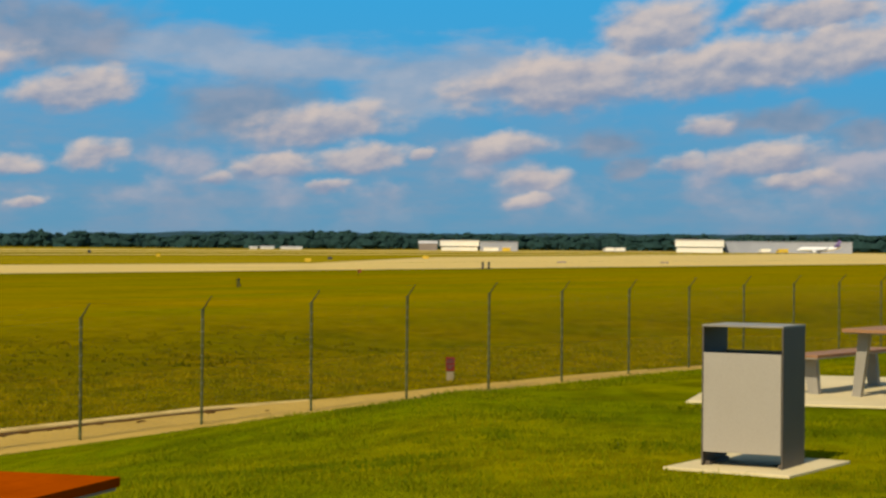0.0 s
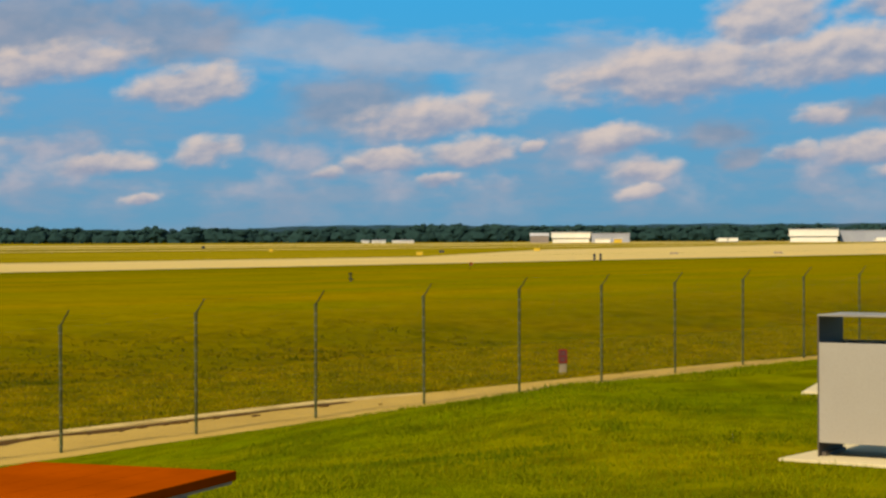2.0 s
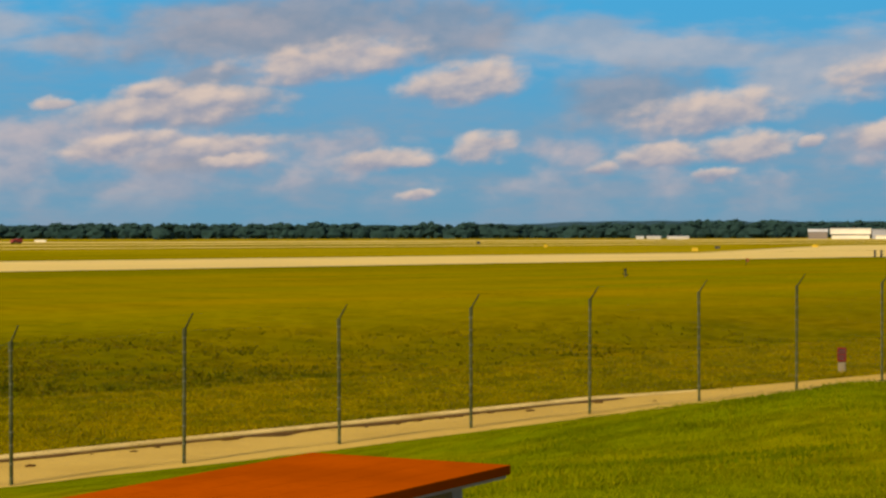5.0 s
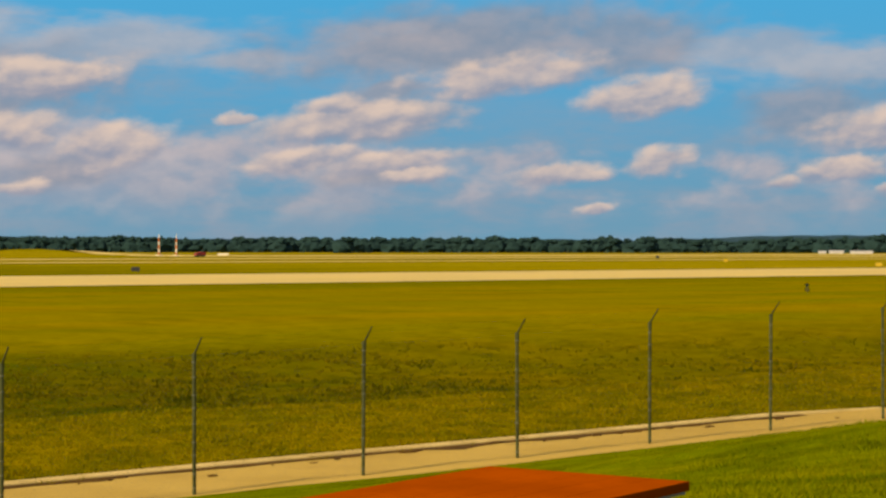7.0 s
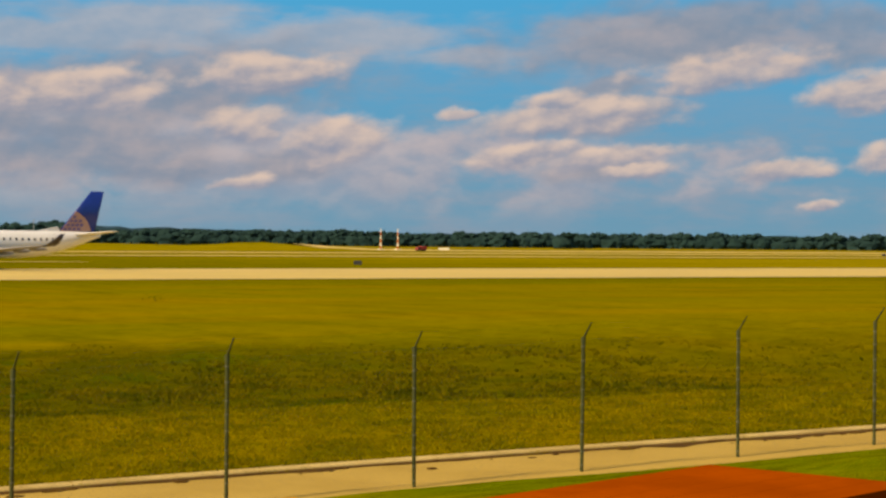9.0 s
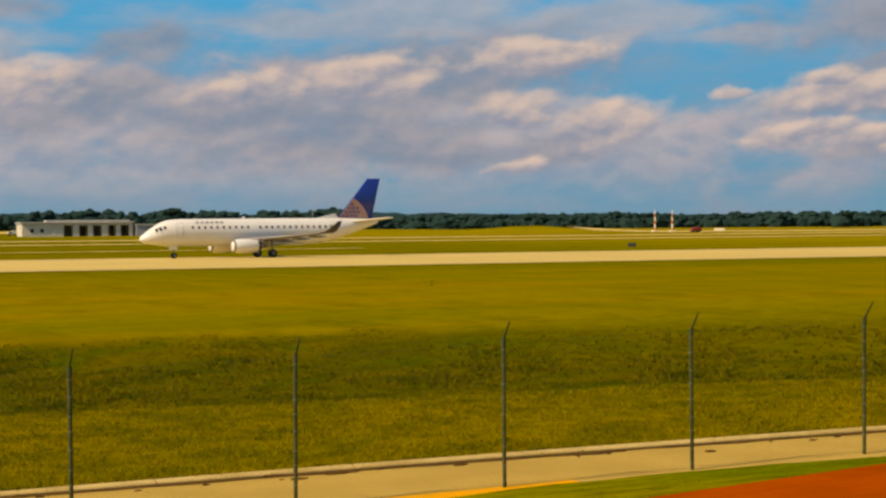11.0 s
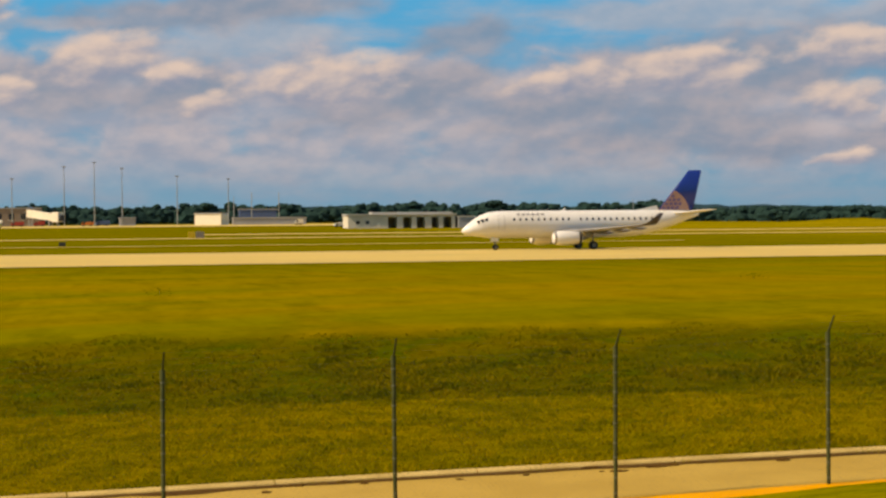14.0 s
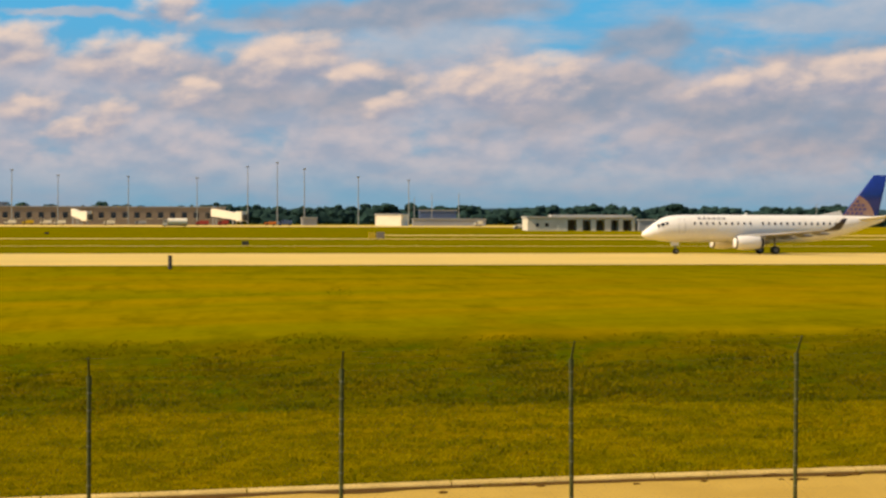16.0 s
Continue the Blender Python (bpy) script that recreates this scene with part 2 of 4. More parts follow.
def prism(bm, outline, axis, lo, hi):
    """An outline of (u, v) drawn out along an axis from lo to hi."""
    def at(u, v, w):
        return {"x": (w, u, v), "y": (u, w, v), "z": (u, v, w)}[axis]
    a = [bm.verts.new(at(u, v, lo)) for u, v in outline]
    b = [bm.verts.new(at(u, v, hi)) for u, v in outline]
    n = len(outline)
    bm.faces.new(a), bm.faces.new(b[::-1])
    for i in range(n):
        bm.faces.new((a[i], b[i], b[(i + 1) % n], a[(i + 1) % n]))
    bmesh.ops.recalc_face_normals(bm, faces=bm.faces)
    return bm


def loft(bm, rings, close=True):
    rows = [[bm.verts.new(p) for p in ring] for ring in rings]
    for r0, r1 in zip(rows, rows[1:]):
        n = len(r0)
        for i in range(n):
            bm.faces.new((r0[i], r0[(i + 1) % n], r1[(i + 1) % n], r1[i]))
    if close:
        bm.faces.new(rows[0][::-1]), bm.faces.new(rows[-1])
    bmesh.ops.recalc_face_normals(bm, faces=bm.faces)
    return bm


def grid_mesh(name, xs, ys, height):
    vs = [(x, y, height(x, y)) for y in ys for x in xs]
    n = len(xs)
    fs = [(j * n + i, j * n + i + 1, (j + 1) * n + i + 1, (j + 1) * n + i) for j in range(len(ys) - 1) for i in range(n - 1)]
    me = bpy.data.meshes.new(name)
    me.from_pydata(vs, [], fs)
    for p in me.polygons:
        p.use_smooth = True
    return me


# ---------------------------------------------------------------- lie of the land
def smooth(a, b, v):
    t = min(1.0, max(0.0, (v - a) / (b - a)))
    return t * t * (3 - 2 * t)


FENCE_Y = 24.91
TERRACE = 2.405
RUNWAY_Z = 0.29
PLANE_X = 56.5
LEAN = 0.064            # the runway's slant to the fence


def fence_z(x):
    x = min(50.0, max(-18.0, x))
    return 0.0363 * x - 0.00035 * x * x


def road_z(x):
    return fence_z(x)


def bank_foot(x):
    return 24.15 + 0.55 * smooth(8.5, 12, x) - 0.25 * smooth(14, 18, x) - 0.85 * smooth(17, 28, x) + 0.5 * smooth(32, 42, x) - 0.42 * smooth(14, 21, x) * (1 - smooth(32, 42, x)) + 0.12 * noise.noise((x * 0.6, 5.0, 0.0))


def kerb_y(x):
    return 29.0 - 0.095 * min(34.0, max(-30.0, x)) - 0.06 * min(12.0, max(0.0, x - 34.0)) + 0.3 * smooth(24, 27, x) * (1 - smooth(40, 46, x))


def swale_near(x):
    return max(41.2 - 0.26 * x, 35.5 - 0.04 * x)


def swale_far(x):
    return 66.0 - 0.33 * min(60.0, max(-40.0, x))


def rise(x, y):
    mound = 2.4 * math.exp(-((x - 388) / 26) ** 2 - ((y - 815) / 24) ** 2)
    return 2.2 * smooth(650, 930, y) * smooth(520, 330, x) + mound


def ground_z(x, y):
    low = fence_z(x)
    foot = bank_foot(x)
    if y < foot:
        brow = 9.0 + 3.8 * smooth(12.5, 18.0, x)
        k = min(1.0, max(0.0, (y - brow) / (foot - brow)))
        return TERRACE + (low + 0.02 - TERRACE) * k + 0.01 * noise.noise((x * 0.35, y * 0.35, 0.0)) * smooth(23.5, 20.5, y)
    d = y - kerb_y(x)
    if d < 0.16:
        return road_z(x) - 0.06
    z = low + (RUNWAY_Z - low) * smooth(60, 150, y)
    a, c = swale_near(x), swale_far(x)
    dip = smooth(a - 1.0, a + 3.0, y) * (1 - smooth(c - 8.0, c + 2.0, y)) * 0.6
    rough = 0.10 * noise.noise((x * 0.12, y * 0.12, 3.0)) * smooth(3, 12, d) * (1 - smooth(60, 140, d))
    return rise(x, y) + z - dip + rough + 0.03 + 0.06 * smooth(0.5, 4, d) - 0.09 * smooth(40, 90, d)


# ---------------------------------------------------------------- surface materials
def grass_material():
    m, nt, b = material("grass")
    p = position(nt)
    sep = nt.nodes.new("ShaderNodeSeparateXYZ")
    nt.links.new(p, sep.inputs[0])
    x, y = sep.outputs[0], sep.outputs[1]
    patch = noise_tex(nt, p, 0.16, 4, 0.6)
    tuft = noise_tex(nt, p, 2.6, 5, 0.65)
    blade = noise_tex(nt, p, 22.0, 3, 0.6)
    mown = noise_tex(nt, p, 0.05, 4, 0.6, (0.25, 1.6, 1.0))
    lawn = mix(nt, ramp(nt, patch, 0.35, 0.68), G_LAWN, G_LAWN_DRY)
    field = mix(nt, ramp(nt, mown, 0.36, 0.66), G_FIELD, G_FIELD_DRY)
    swale = mix(nt, ramp(nt, noise_tex(nt, p, 0.22, 4, 0.6), 0.42, 0.7), G_SWALE, G_SWALE_DRY)
    swale = mix(nt, math_node(nt, "MULTIPLY", ramp(nt, noise_tex(nt, p, 0.3, 5, 0.65), 0.5, 0.62), 0.7), swale, G_LUSH)
    swale = mix(nt, math_node(nt, "MULTIPLY", ramp(nt, noise_tex(nt, p, 2.2, 5, 0.7, (1.0, 0.35, 1.0)), 0.46, 0.68), 0.5), swale, G_VERGE)
    verge = mix(nt, ramp(nt, patch, 0.36, 0.66), G_VERGE, G_VERGE_DRY)
    verge = mix(nt, math_node(nt, "SUBTRACT", 0.5, math_node(nt, "MULTIPLY", ramp(nt, x, -4.0, 16.0), 0.5)), verge, G_SWALE_DRY)
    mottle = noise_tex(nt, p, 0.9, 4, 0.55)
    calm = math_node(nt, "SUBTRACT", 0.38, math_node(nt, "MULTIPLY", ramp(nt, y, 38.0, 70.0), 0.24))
    # the long grass of the swale, with a ragged edge
    rag = math_node(nt, "MULTIPLY", math_node(nt, "SUBTRACT", noise_tex(nt, p, 0.45, 5, 0.68), 0.5), 3.5)
    yy = math_node(nt, "ADD", y, rag)
    near = math_node(nt, "MAXIMUM", math_node(nt, "SUBTRACT", 41.2, math_node(nt, "MULTIPLY", x, 0.26)), math_node(nt, "SUBTRACT", 35.5, math_node(nt, "MULTIPLY", x, 0.04)))
    far = math_node(nt, "SUBTRACT", 66.0, math_node(nt, "MULTIPLY", math_node(nt, "MINIMUM", x, 60.0), 0.33))
    wet = math_node(nt, "MULTIPLY", ramp(nt, math_node(nt, "SUBTRACT", yy, near), -0.4, 1.3), math_node(nt, "SUBTRACT", 1.0, ramp(nt, math_node(nt, "SUBTRACT", yy, far), -2.0, 1.5)))
    col = mix(nt, ramp(nt, y, 24.0, 26.0), lawn, verge)
    col = mix(nt, ramp(nt, y, 42.0, 62.0), col, field)
    slant = math_node(nt, "SUBTRACT", y, math_node(nt, "MULTIPLY", x, 0.064))
    slant = math_node(nt, "ADD", slant, math_node(nt, "MULTIPLY", math_node(nt, "SUBTRACT", mown, 0.5), 60.0))
    col = mix(nt, math_node(nt, "MULTIPLY", ramp(nt, slant, 130.0, 168.0), 0.6), col, G_EDGE)
    bands = noise_tex(nt, p, 0.03, 4, 0.6, (0.12, 1.0, 1.0))
    parched = math_node(nt, "MULTIPLY", math_node(nt, "MULTIPLY", ramp(nt, slant, 225.0, 245.0), ramp(nt, x, 110.0, 260.0)), ramp(nt, bands, 0.3, 0.55))
    col = mix(nt, math_node(nt, "MULTIPLY", parched, 0.85), col, G_PARCHED)
    streaks = noise_tex(nt, p, 0.12, 5, 0.6, (0.2, 1.0, 1.0))
    col = mix(nt, math_node(nt, "MULTIPLY", math_node(nt, "MULTIPLY", ramp(nt, streaks, 0.48, 0.7), ramp(nt, y, 50.0, 75.0)), 0.3), col, G_DARK)
    clump = ramp(nt, noise_tex(nt, p, 0.42, 5, 0.68, (1.0, 0.2, 1.0)), 0.47, 0.66)
    sere = ramp(nt, noise_tex(nt, p, 0.17, 4, 0.6, (0.7, 0.3, 1.0)), 0.52, 0.72)
    col = mix(nt, math_node(nt, "MULTIPLY", math_node(nt, "MULTIPLY", clump, ramp(nt, y, 44.0, 62.0)), 0.42), col, G_DARK)
    col = mix(nt, math_node(nt, "MULTIPLY", math_node(nt, "MULTIPLY", sere, ramp(nt, y, 44.0, 62.0)), 0.4), col, G_SERE)
    col = mix(nt, math_node(nt, "MULTIPLY", wet, math_node(nt, "SUBTRACT", 0.97, math_node(nt, "MULTIPLY", ramp(nt, x, 18.0, 42.0), 0.75))), col, swale)
    # random mottling towards a very dark green, at two noise sizes
    col = mix(nt, math_node(nt, "MULTIPLY", ramp(nt, tuft, 0.42, 0.64), calm), col, G_MOTTLE)
    col = mix(nt, math_node(nt, "MULTIPLY", ramp(nt, mottle, 0.45, 0.62), calm), col, G_MOTTLE)
    straw = math_node(nt, "SUBTRACT", 0.4, math_node(nt, "MULTIPLY", wet, 0.24))
    col = mix(nt, math_node(nt, "MULTIPLY", ramp(nt, blade, 0.48, 0.74), straw), col, G_STRAW)
    nt.links.new(col, b.inputs["Base Color"])
    b.inputs["Roughness"].default_value = 0.85
    b.inputs["Specular IOR Level"].default_value = 0.0
    bump(nt, b, math_node(nt, "ADD", tuft, blade), 0.45, 0.04)
    return m


G_LAWN, G_LAWN_DRY = (0.115, 0.142, 0.002), (0.235, 0.19, 0.003)
G_VERGE, G_VERGE_DRY = (0.148, 0.121, 0.001), (0.204, 0.138, 0.001)
G_FIELD, G_FIELD_DRY = (0.168, 0.15, 0.001), (0.25, 0.166, 0.001)
G_MOTTLE = (0.018, 0.024, 0.001)
G_PARCHED = (0.33, 0.24, 0.012)
G_SERE = (0.28, 0.155, 0.002)
G_LUSH = (0.035, 0.068, 0.001)
G_EDGE = (0.105, 0.107, 0.001)
G_SWALE, G_SWALE_DRY, G_DARK, G_STRAW = (0.066, 0.064, 0.001), (0.125, 0.09, 0.001), (0.068, 0.07, 0.001), (0.23, 0.17, 0.004)
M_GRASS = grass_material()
M_CONCRETE = surface("runway_concrete", (0.6, 0.42, 0.1), (0.48, 0.34, 0.085), 0.9, scale=0.05, fine=1.5, bumps=0.0)
M_ROAD = surface("road_surface", (0.46, 0.3, 0.068), (0.37, 0.235, 0.05), 0.95, scale=0.6, fine=30.0, bumps=0.2, spec=0.05)
M_KERB = surface("kerb_concrete", (0.56, 0.4, 0.15), (0.34, 0.23, 0.07), 0.9, scale=1.2, fine=25.0, spec=0.05)
M_PAD = surface("pad_concrete", (0.62, 0.5, 0.26), (0.5, 0.4, 0.19), 0.9, scale=0.8, fine=35.0)
M_YELLOW = surface("yellow_line_paint", (0.78, 0.33, 0.003), (0.62, 0.28, 0.006), 0.7, scale=1.5, fine=12.0, spec=0.05)
M_DIRT = surface("dirt", (0.1, 0.048, 0.009), (0.06, 0.03, 0.006), 0.95, scale=2.0, fine=15.0, spec=0.05)
M_STEEL = surface("galvanised_steel", (0.075, 0.082, 0.03), (0.03, 0.036, 0.013), 0.7, 0.0, scale=4.0, fine=60.0, bumps=0.05, spec=0.05)
M_WIRE = surface("fence_wire", (0.13, 0.125, 0.1), (0.09, 0.09, 0.07), 0.7, 0.0, scale=4.0, bumps=0.0, spec=0.2)
M_TIE = surface("dull_tie_wire", (0.14, 0.14, 0.09), (0.1, 0.1, 0.065), 0.6, 0.0, scale=4.0, bumps=0.0, spec=0.2)
M_BIN = surface("taupe_painted_steel", (0.34, 0.295, 0.22), (0.31, 0.265, 0.195), 0.5, 0.0, scale=1.5, fine=80.0, bumps=0.03)
M_BIN_DARK = surface("graphite_painted_steel", (0.09, 0.07, 0.045), (0.07, 0.054, 0.036), 0.55, 0.0, scale=2.0, fine=80.0, bumps=0.03)
M_RUST = surface("orange_brown_plank", (0.36, 0.058, 0.0005), (0.24, 0.038, 0.0005), 0.85, scale=2.0, fine=30.0, bumps=0.1, spec=0.0)
M_TABLE_LEG = surface("grey_powder_coat", (0.27, 0.24, 0.18), (0.21, 0.185, 0.14), 0.5, scale=2.0, fine=60.0, bumps=0.03)

# ---------------------------------------------------------------- ground, roads, runway
def steps(*spans):
    out = []
    for a, b, s in spans:
        n = max(1, round((b - a) / s))
        out += [a + (b - a) * i / n for i in range(n)]
    return out + [spans[-1][1]]


gx = steps((-4900, -500, 550), (-500, -60, 40), (-60, -16, 4), (-16, 75, 0.7), (75, 140, 3), (140, 500, 14), (500, 4900, 550))
gy = steps((-4900, -200, 780), (-200, -10, 38), (-10, 22.6, 0.7), (22.6, 30.6, 0.16), (30.6, 80, 0.8), (80, 170, 5), (170, 400, 46), (400, 1100, 35), (1100, 4900, 422))
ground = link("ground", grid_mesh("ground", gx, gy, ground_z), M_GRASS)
tagged(ground, "uneven olive-green mown grass with darker swale", "grass", kind="structure")


def strip(name, xs, near, far, lift, mat, label, category, rows=2, kind="structure"):
    vs, n = [], len(xs)
    for j in range(rows + 1):
        for x in xs:
            y = near(x) + (far(x) - near(x)) * j / rows
            vs.append((x, y, lift(x, y)))
    fs = [(j * n + i, j * n + i + 1, (j + 1) * n + i + 1, (j + 1) * n + i) for j in range(rows) for i in range(n - 1)]
    me = bpy.data.meshes.new(name)
    me.from_pydata(vs, [], fs)
    return tagged(link(name, me, mat), label, category, kind=kind)


wide = steps((-1500, -300, 120), (-300, 700, 20), (700, 2500, 150))
runway = strip("runway", wide, lambda x: 168.5 + LEAN * x + 0.5 * noise.noise((x * 0.05, 0, 0)), lambda x: 233 + LEAN * x,
               lambda x, y: RUNWAY_Z + 0.05, M_CONCRETE, "pale sunlit concrete runway across the grass field", "runway")
for near, far, a, b in ((300, 306, -900, 115), (425, 446, -900, 900), (545, 585, 60, 1500), (690, 800, 400, 1500), (840, 1050, -900, 260)):
    xs = steps((a, b, 40))
    strip("taxiway", xs, lambda x: near + LEAN * x, lambda x: far + LEAN * x, lambda x, y: RUNWAY_Z + rise(x, y) + 0.08, M_CONCRETE,
          "narrow pale concrete taxiway beyond the runway", "taxiway", rows=8)
roadx = steps((-60, 110, 0.8))
road = strip("road", roadx, lambda x: bank_foot(x) - 0.12, lambda x: kerb_y(x) + 0.1,
             lambda x, y: road_z(x), M_ROAD, "tan worn perimeter service road with gravelly edges", "road", rows=6)
yellow = strip("road_line", steps((-60, 12.4, 0.8)), lambda x: 24.4 + 0.03 * max(0.0, 9.0 - x), lambda x: 25.0 + 0.03 * max(0.0, 9.0 - x),
               lambda x, y: road_z(x) + 0.008, M_YELLOW, "faded yellow painted edge line on the service road", "road marking", rows=1)


def build_kerb():
    """A low concrete kerb in cast lengths along the far side of the road."""
    root = tagged(empty("kerb"), "low weathered concrete kerb along the service road", "kerb", kind="structure")
    x, i = -20.0, 0
    while x < 28.5:
        n = 3.02
        bm = bmesh.new()
        y0, y1 = kerb_y(x), kerb_y(x + n)
        z0, z1 = road_z(x), road_z(x + n) - 0.05 * (x + n > 28.5)
        ring = lambda xx, yy, zz: [(xx, yy, zz - 0.15), (xx, yy + 0.006, zz + 0.022), (xx, yy + 0.03, zz + 0.046), (xx, yy + 0.17, zz + 0.064), (xx, yy + 0.2, zz - 0.15)]
        loft(bm, [ring(x + 0.012, y0, z0), ring(x + n - 0.012, y1, z1)])
        part("kerb_stone", bm, M_KERB, root)
        x += n
        i += 1


build_kerb()
for name, cx, cy, u, a, b in (("concrete_pad", 13.27, 6.78, 4.0, 0.61, 0.5), ("concrete_pad", 21.14, 9.17, 21.7, 2.37, 2.0)):
    pad = part(name, block(-a, a, -b, b, -0.12, 0.024, bevel=0.008), M_PAD)
    pad.matrix_basis = pose(cx, cy, TERRACE, 0, 0, u)
    tagged(pad, "pale sunlit concrete pad set in the grass", "concrete pad", kind="structure")

# ---------------------------------------------------------------- perimeter fence
POST_DX = [-0.075, 0.068, 0.033, 0.005, 0.04, 0.007, -0.038, 0.009, -0.057, -0.079, 0.001, 0.062, 0.033, -0.01]
POST_DZ = [0.036, -0.015, -0.008, -0.049, -0.012, -0.05, -0.033, -0.044, 0.0, 0.02, 0.036, 0.063, 0.041, 0.013]


def post_place(k):
    i = k + 8
    dx, dz = (POST_DX[i], POST_DZ[i]) if 0 <= i < 14 else (0.0, 0.0)
    x = 23.454 + 3.048 * k + dx
    return x, fence_z(x), 2.093 + dz


def build_fence():
    root = tagged(empty("chain_link_fence"), "galvanised chain-link security fence with slanted barbed-wire arms", "fence")
    ks = range(-14, 20)
    arm_tip = Vector((0.0, -0.22, 0.265))
    for k in ks:
        x, z, h = post_place(k)
        post = part("post", rod((0, 0, -0.4), (0, 0, h), 0.028, seg=12), M_STEEL, root)
        post.location = (x, FENCE_Y, z)
        post.rotation_euler = (0, radians(0.35 * sin(k * 2.3)), 0)
        bm = rod((0, 0, h - 0.09), (0, 0, h + 0.025), 0.034, seg=12)
        part("post_cap", bm, M_STEEL, post)
        bm = rod((0, 0, h), (0, arm_tip.y, h + arm_tip.z), 0.017, 0.012, seg=8)
        part("barb_arm", bm, M_STEEL, post, "slanted steel arm for barbed wire")
        for q in (0.1, 0.31, 0.58, 0.77, 1.04, 1.27, 1.46, 1.72, 1.94):
            if -9 <= k <= 12:
                part("tie_wire", rod((0, 0, q - 0.009), (0, 0, q + 0.009), 0.031, seg=8), M_TIE, post)
    # barbed strands and the tension wires
    for share, name in ((0.35, "barbed_wire"), (0.66, "barbed_wire"), (0.97, "barbed_wire"), (0.0, "top_wire")):
        bm = bmesh.new()
        for k in list(ks)[:-1]:
            (x0, z0, h0), (x1, z1, h1) = post_place(k), post_place(k + 1)
            o = arm_tip * share
            pts = []
            for s in range(5):
                f = s / 4
                pts.append(Vector((x0 + (x1 - x0) * f, FENCE_Y + o.y, z0 + h0 + (z1 + h1 - z0 - h0) * f + o.z - 0.03 * 4 * f * (1 - f))))
            for a, b in zip(pts, pts[1:]):
                tube(bm, a, b, 0.0008, seg=3, cap=False)
        part(name, bm, M_WIRE, root)
    # woven mesh: two families of slanting wires, one diamond every 55 mm
    pitch, half = 0.0775, 0.0006
    x_lo, x_hi = post_place(-10)[0], post_place(15)[0]
    n = int((x_hi - x_lo) / pitch)
    vs, fs = [], []
    H = 2.05
    for i in range(n):
        for slant in (1, -1):
            xa = x_lo + i * pitch
            # each wire climbs at 45 degrees, cut where it leaves the fence
            xb = xa + slant * H
            cuts = 4
            for c in range(cuts):
                u0, u1 = c / cuts, (c + 1) / cuts
                q0x, q1x = xa + (xb - xa) * u0, xa + (xb - xa) * u1
                q0 = (q0x, fence_z(q0x) + H * u0)
                q1 = (q1x, fence_z(q1x) + H * u1)
                base = len(vs)
                w = half * 1.41
                yy = FENCE_Y + 0.03 + 0.002 * slant
                vs += [(q0[0] - w, yy, q0[1]), (q0[0] + w, yy, q0[1]), (q0[0], yy + w, q0[1]),
                       (q1[0] - w, yy, q1[1]), (q1[0] + w, yy, q1[1]), (q1[0], yy + w, q1[1])]
                fs += [(base, base + 1, base + 4, base + 3), (base + 1, base + 2, base + 5, base + 4), (base + 2, base, base + 3, base + 5)]
    me = bpy.data.meshes.new("chain_link_mesh")
    me.from_pydata(vs, [], fs)
    tagged(link("chain_link_mesh", me, M_WIRE, root), kind="stuff")


build_fence()

# ---------------------------------------------------------------- picnic terrace


def build_bin():
    root = tagged(empty("litter_bin", 12.935, 6.745, TERRACE + 0.024, 8.0), "taupe steel litter bin in a dark open-topped box frame", "litter bin")
    w, d, h = 0.315, 0.52, 1.045
    part("side_plate", block(0, d, w - 0.012, w, 0, h - 0.006, bevel=0.002), M_BIN_DARK, root)
    part("side_plate", block(0, d, -w, -w + 0.012, 0, h - 0.006, bevel=0.002), M_BIN_DARK, root)
    # same steel as the sides; its sunlit look is put in as a lighter grey
    part("top_plate", block(0, d, -w, w, h - 0.006, h + 0.008, bevel=0.002), M_TABLE_LEG, root, "steel lid plate with a sunlit grey tone in its colour")
    front = part("front_door", block(-0.004, 0.012, -w + 0.014, w - 0.014, 0.105, 0.845, bevel=0.002), M_BIN, root, "plain taupe front panel")
    part("hinge", rod((0.004, w - 0.02, 0.2), (0.004, w - 0.02, 0.26), 0.006, seg=8), M_BIN_DARK, front)
    part("hinge", rod((0.004, w - 0.02, 0.68), (0.004, w - 0.02, 0.74), 0.006, seg=8), M_BIN_DARK, front)
    part("back_panel", block(d - 0.016, d - 0.002, -w + 0.014, w - 0.014, 0.105, 0.845, bevel=0.002), M_BIN, root, "plain taupe back panel")
    bm = block(0.03, d - 0.03, -w + 0.03, w - 0.03, 0.12, 0.83)
    top = max(bm.faces, key=lambda f: f.calc_center_median().z)
    bmesh.ops.delete(bm, geom=[top], context="FACES_ONLY")
    part("liner", bm, M_BIN_DARK, root, "dark inner liner")
    part("foot_rail", block(0.05, d - 0.05, w - 0.05, w - 0.014, 0.0, 0.03), M_BIN_DARK, root)
    part("foot_rail", block(0.05, d - 0.05, -w + 0.014, -w + 0.05, 0.0, 0.03), M_BIN_DARK, root)


build_bin()


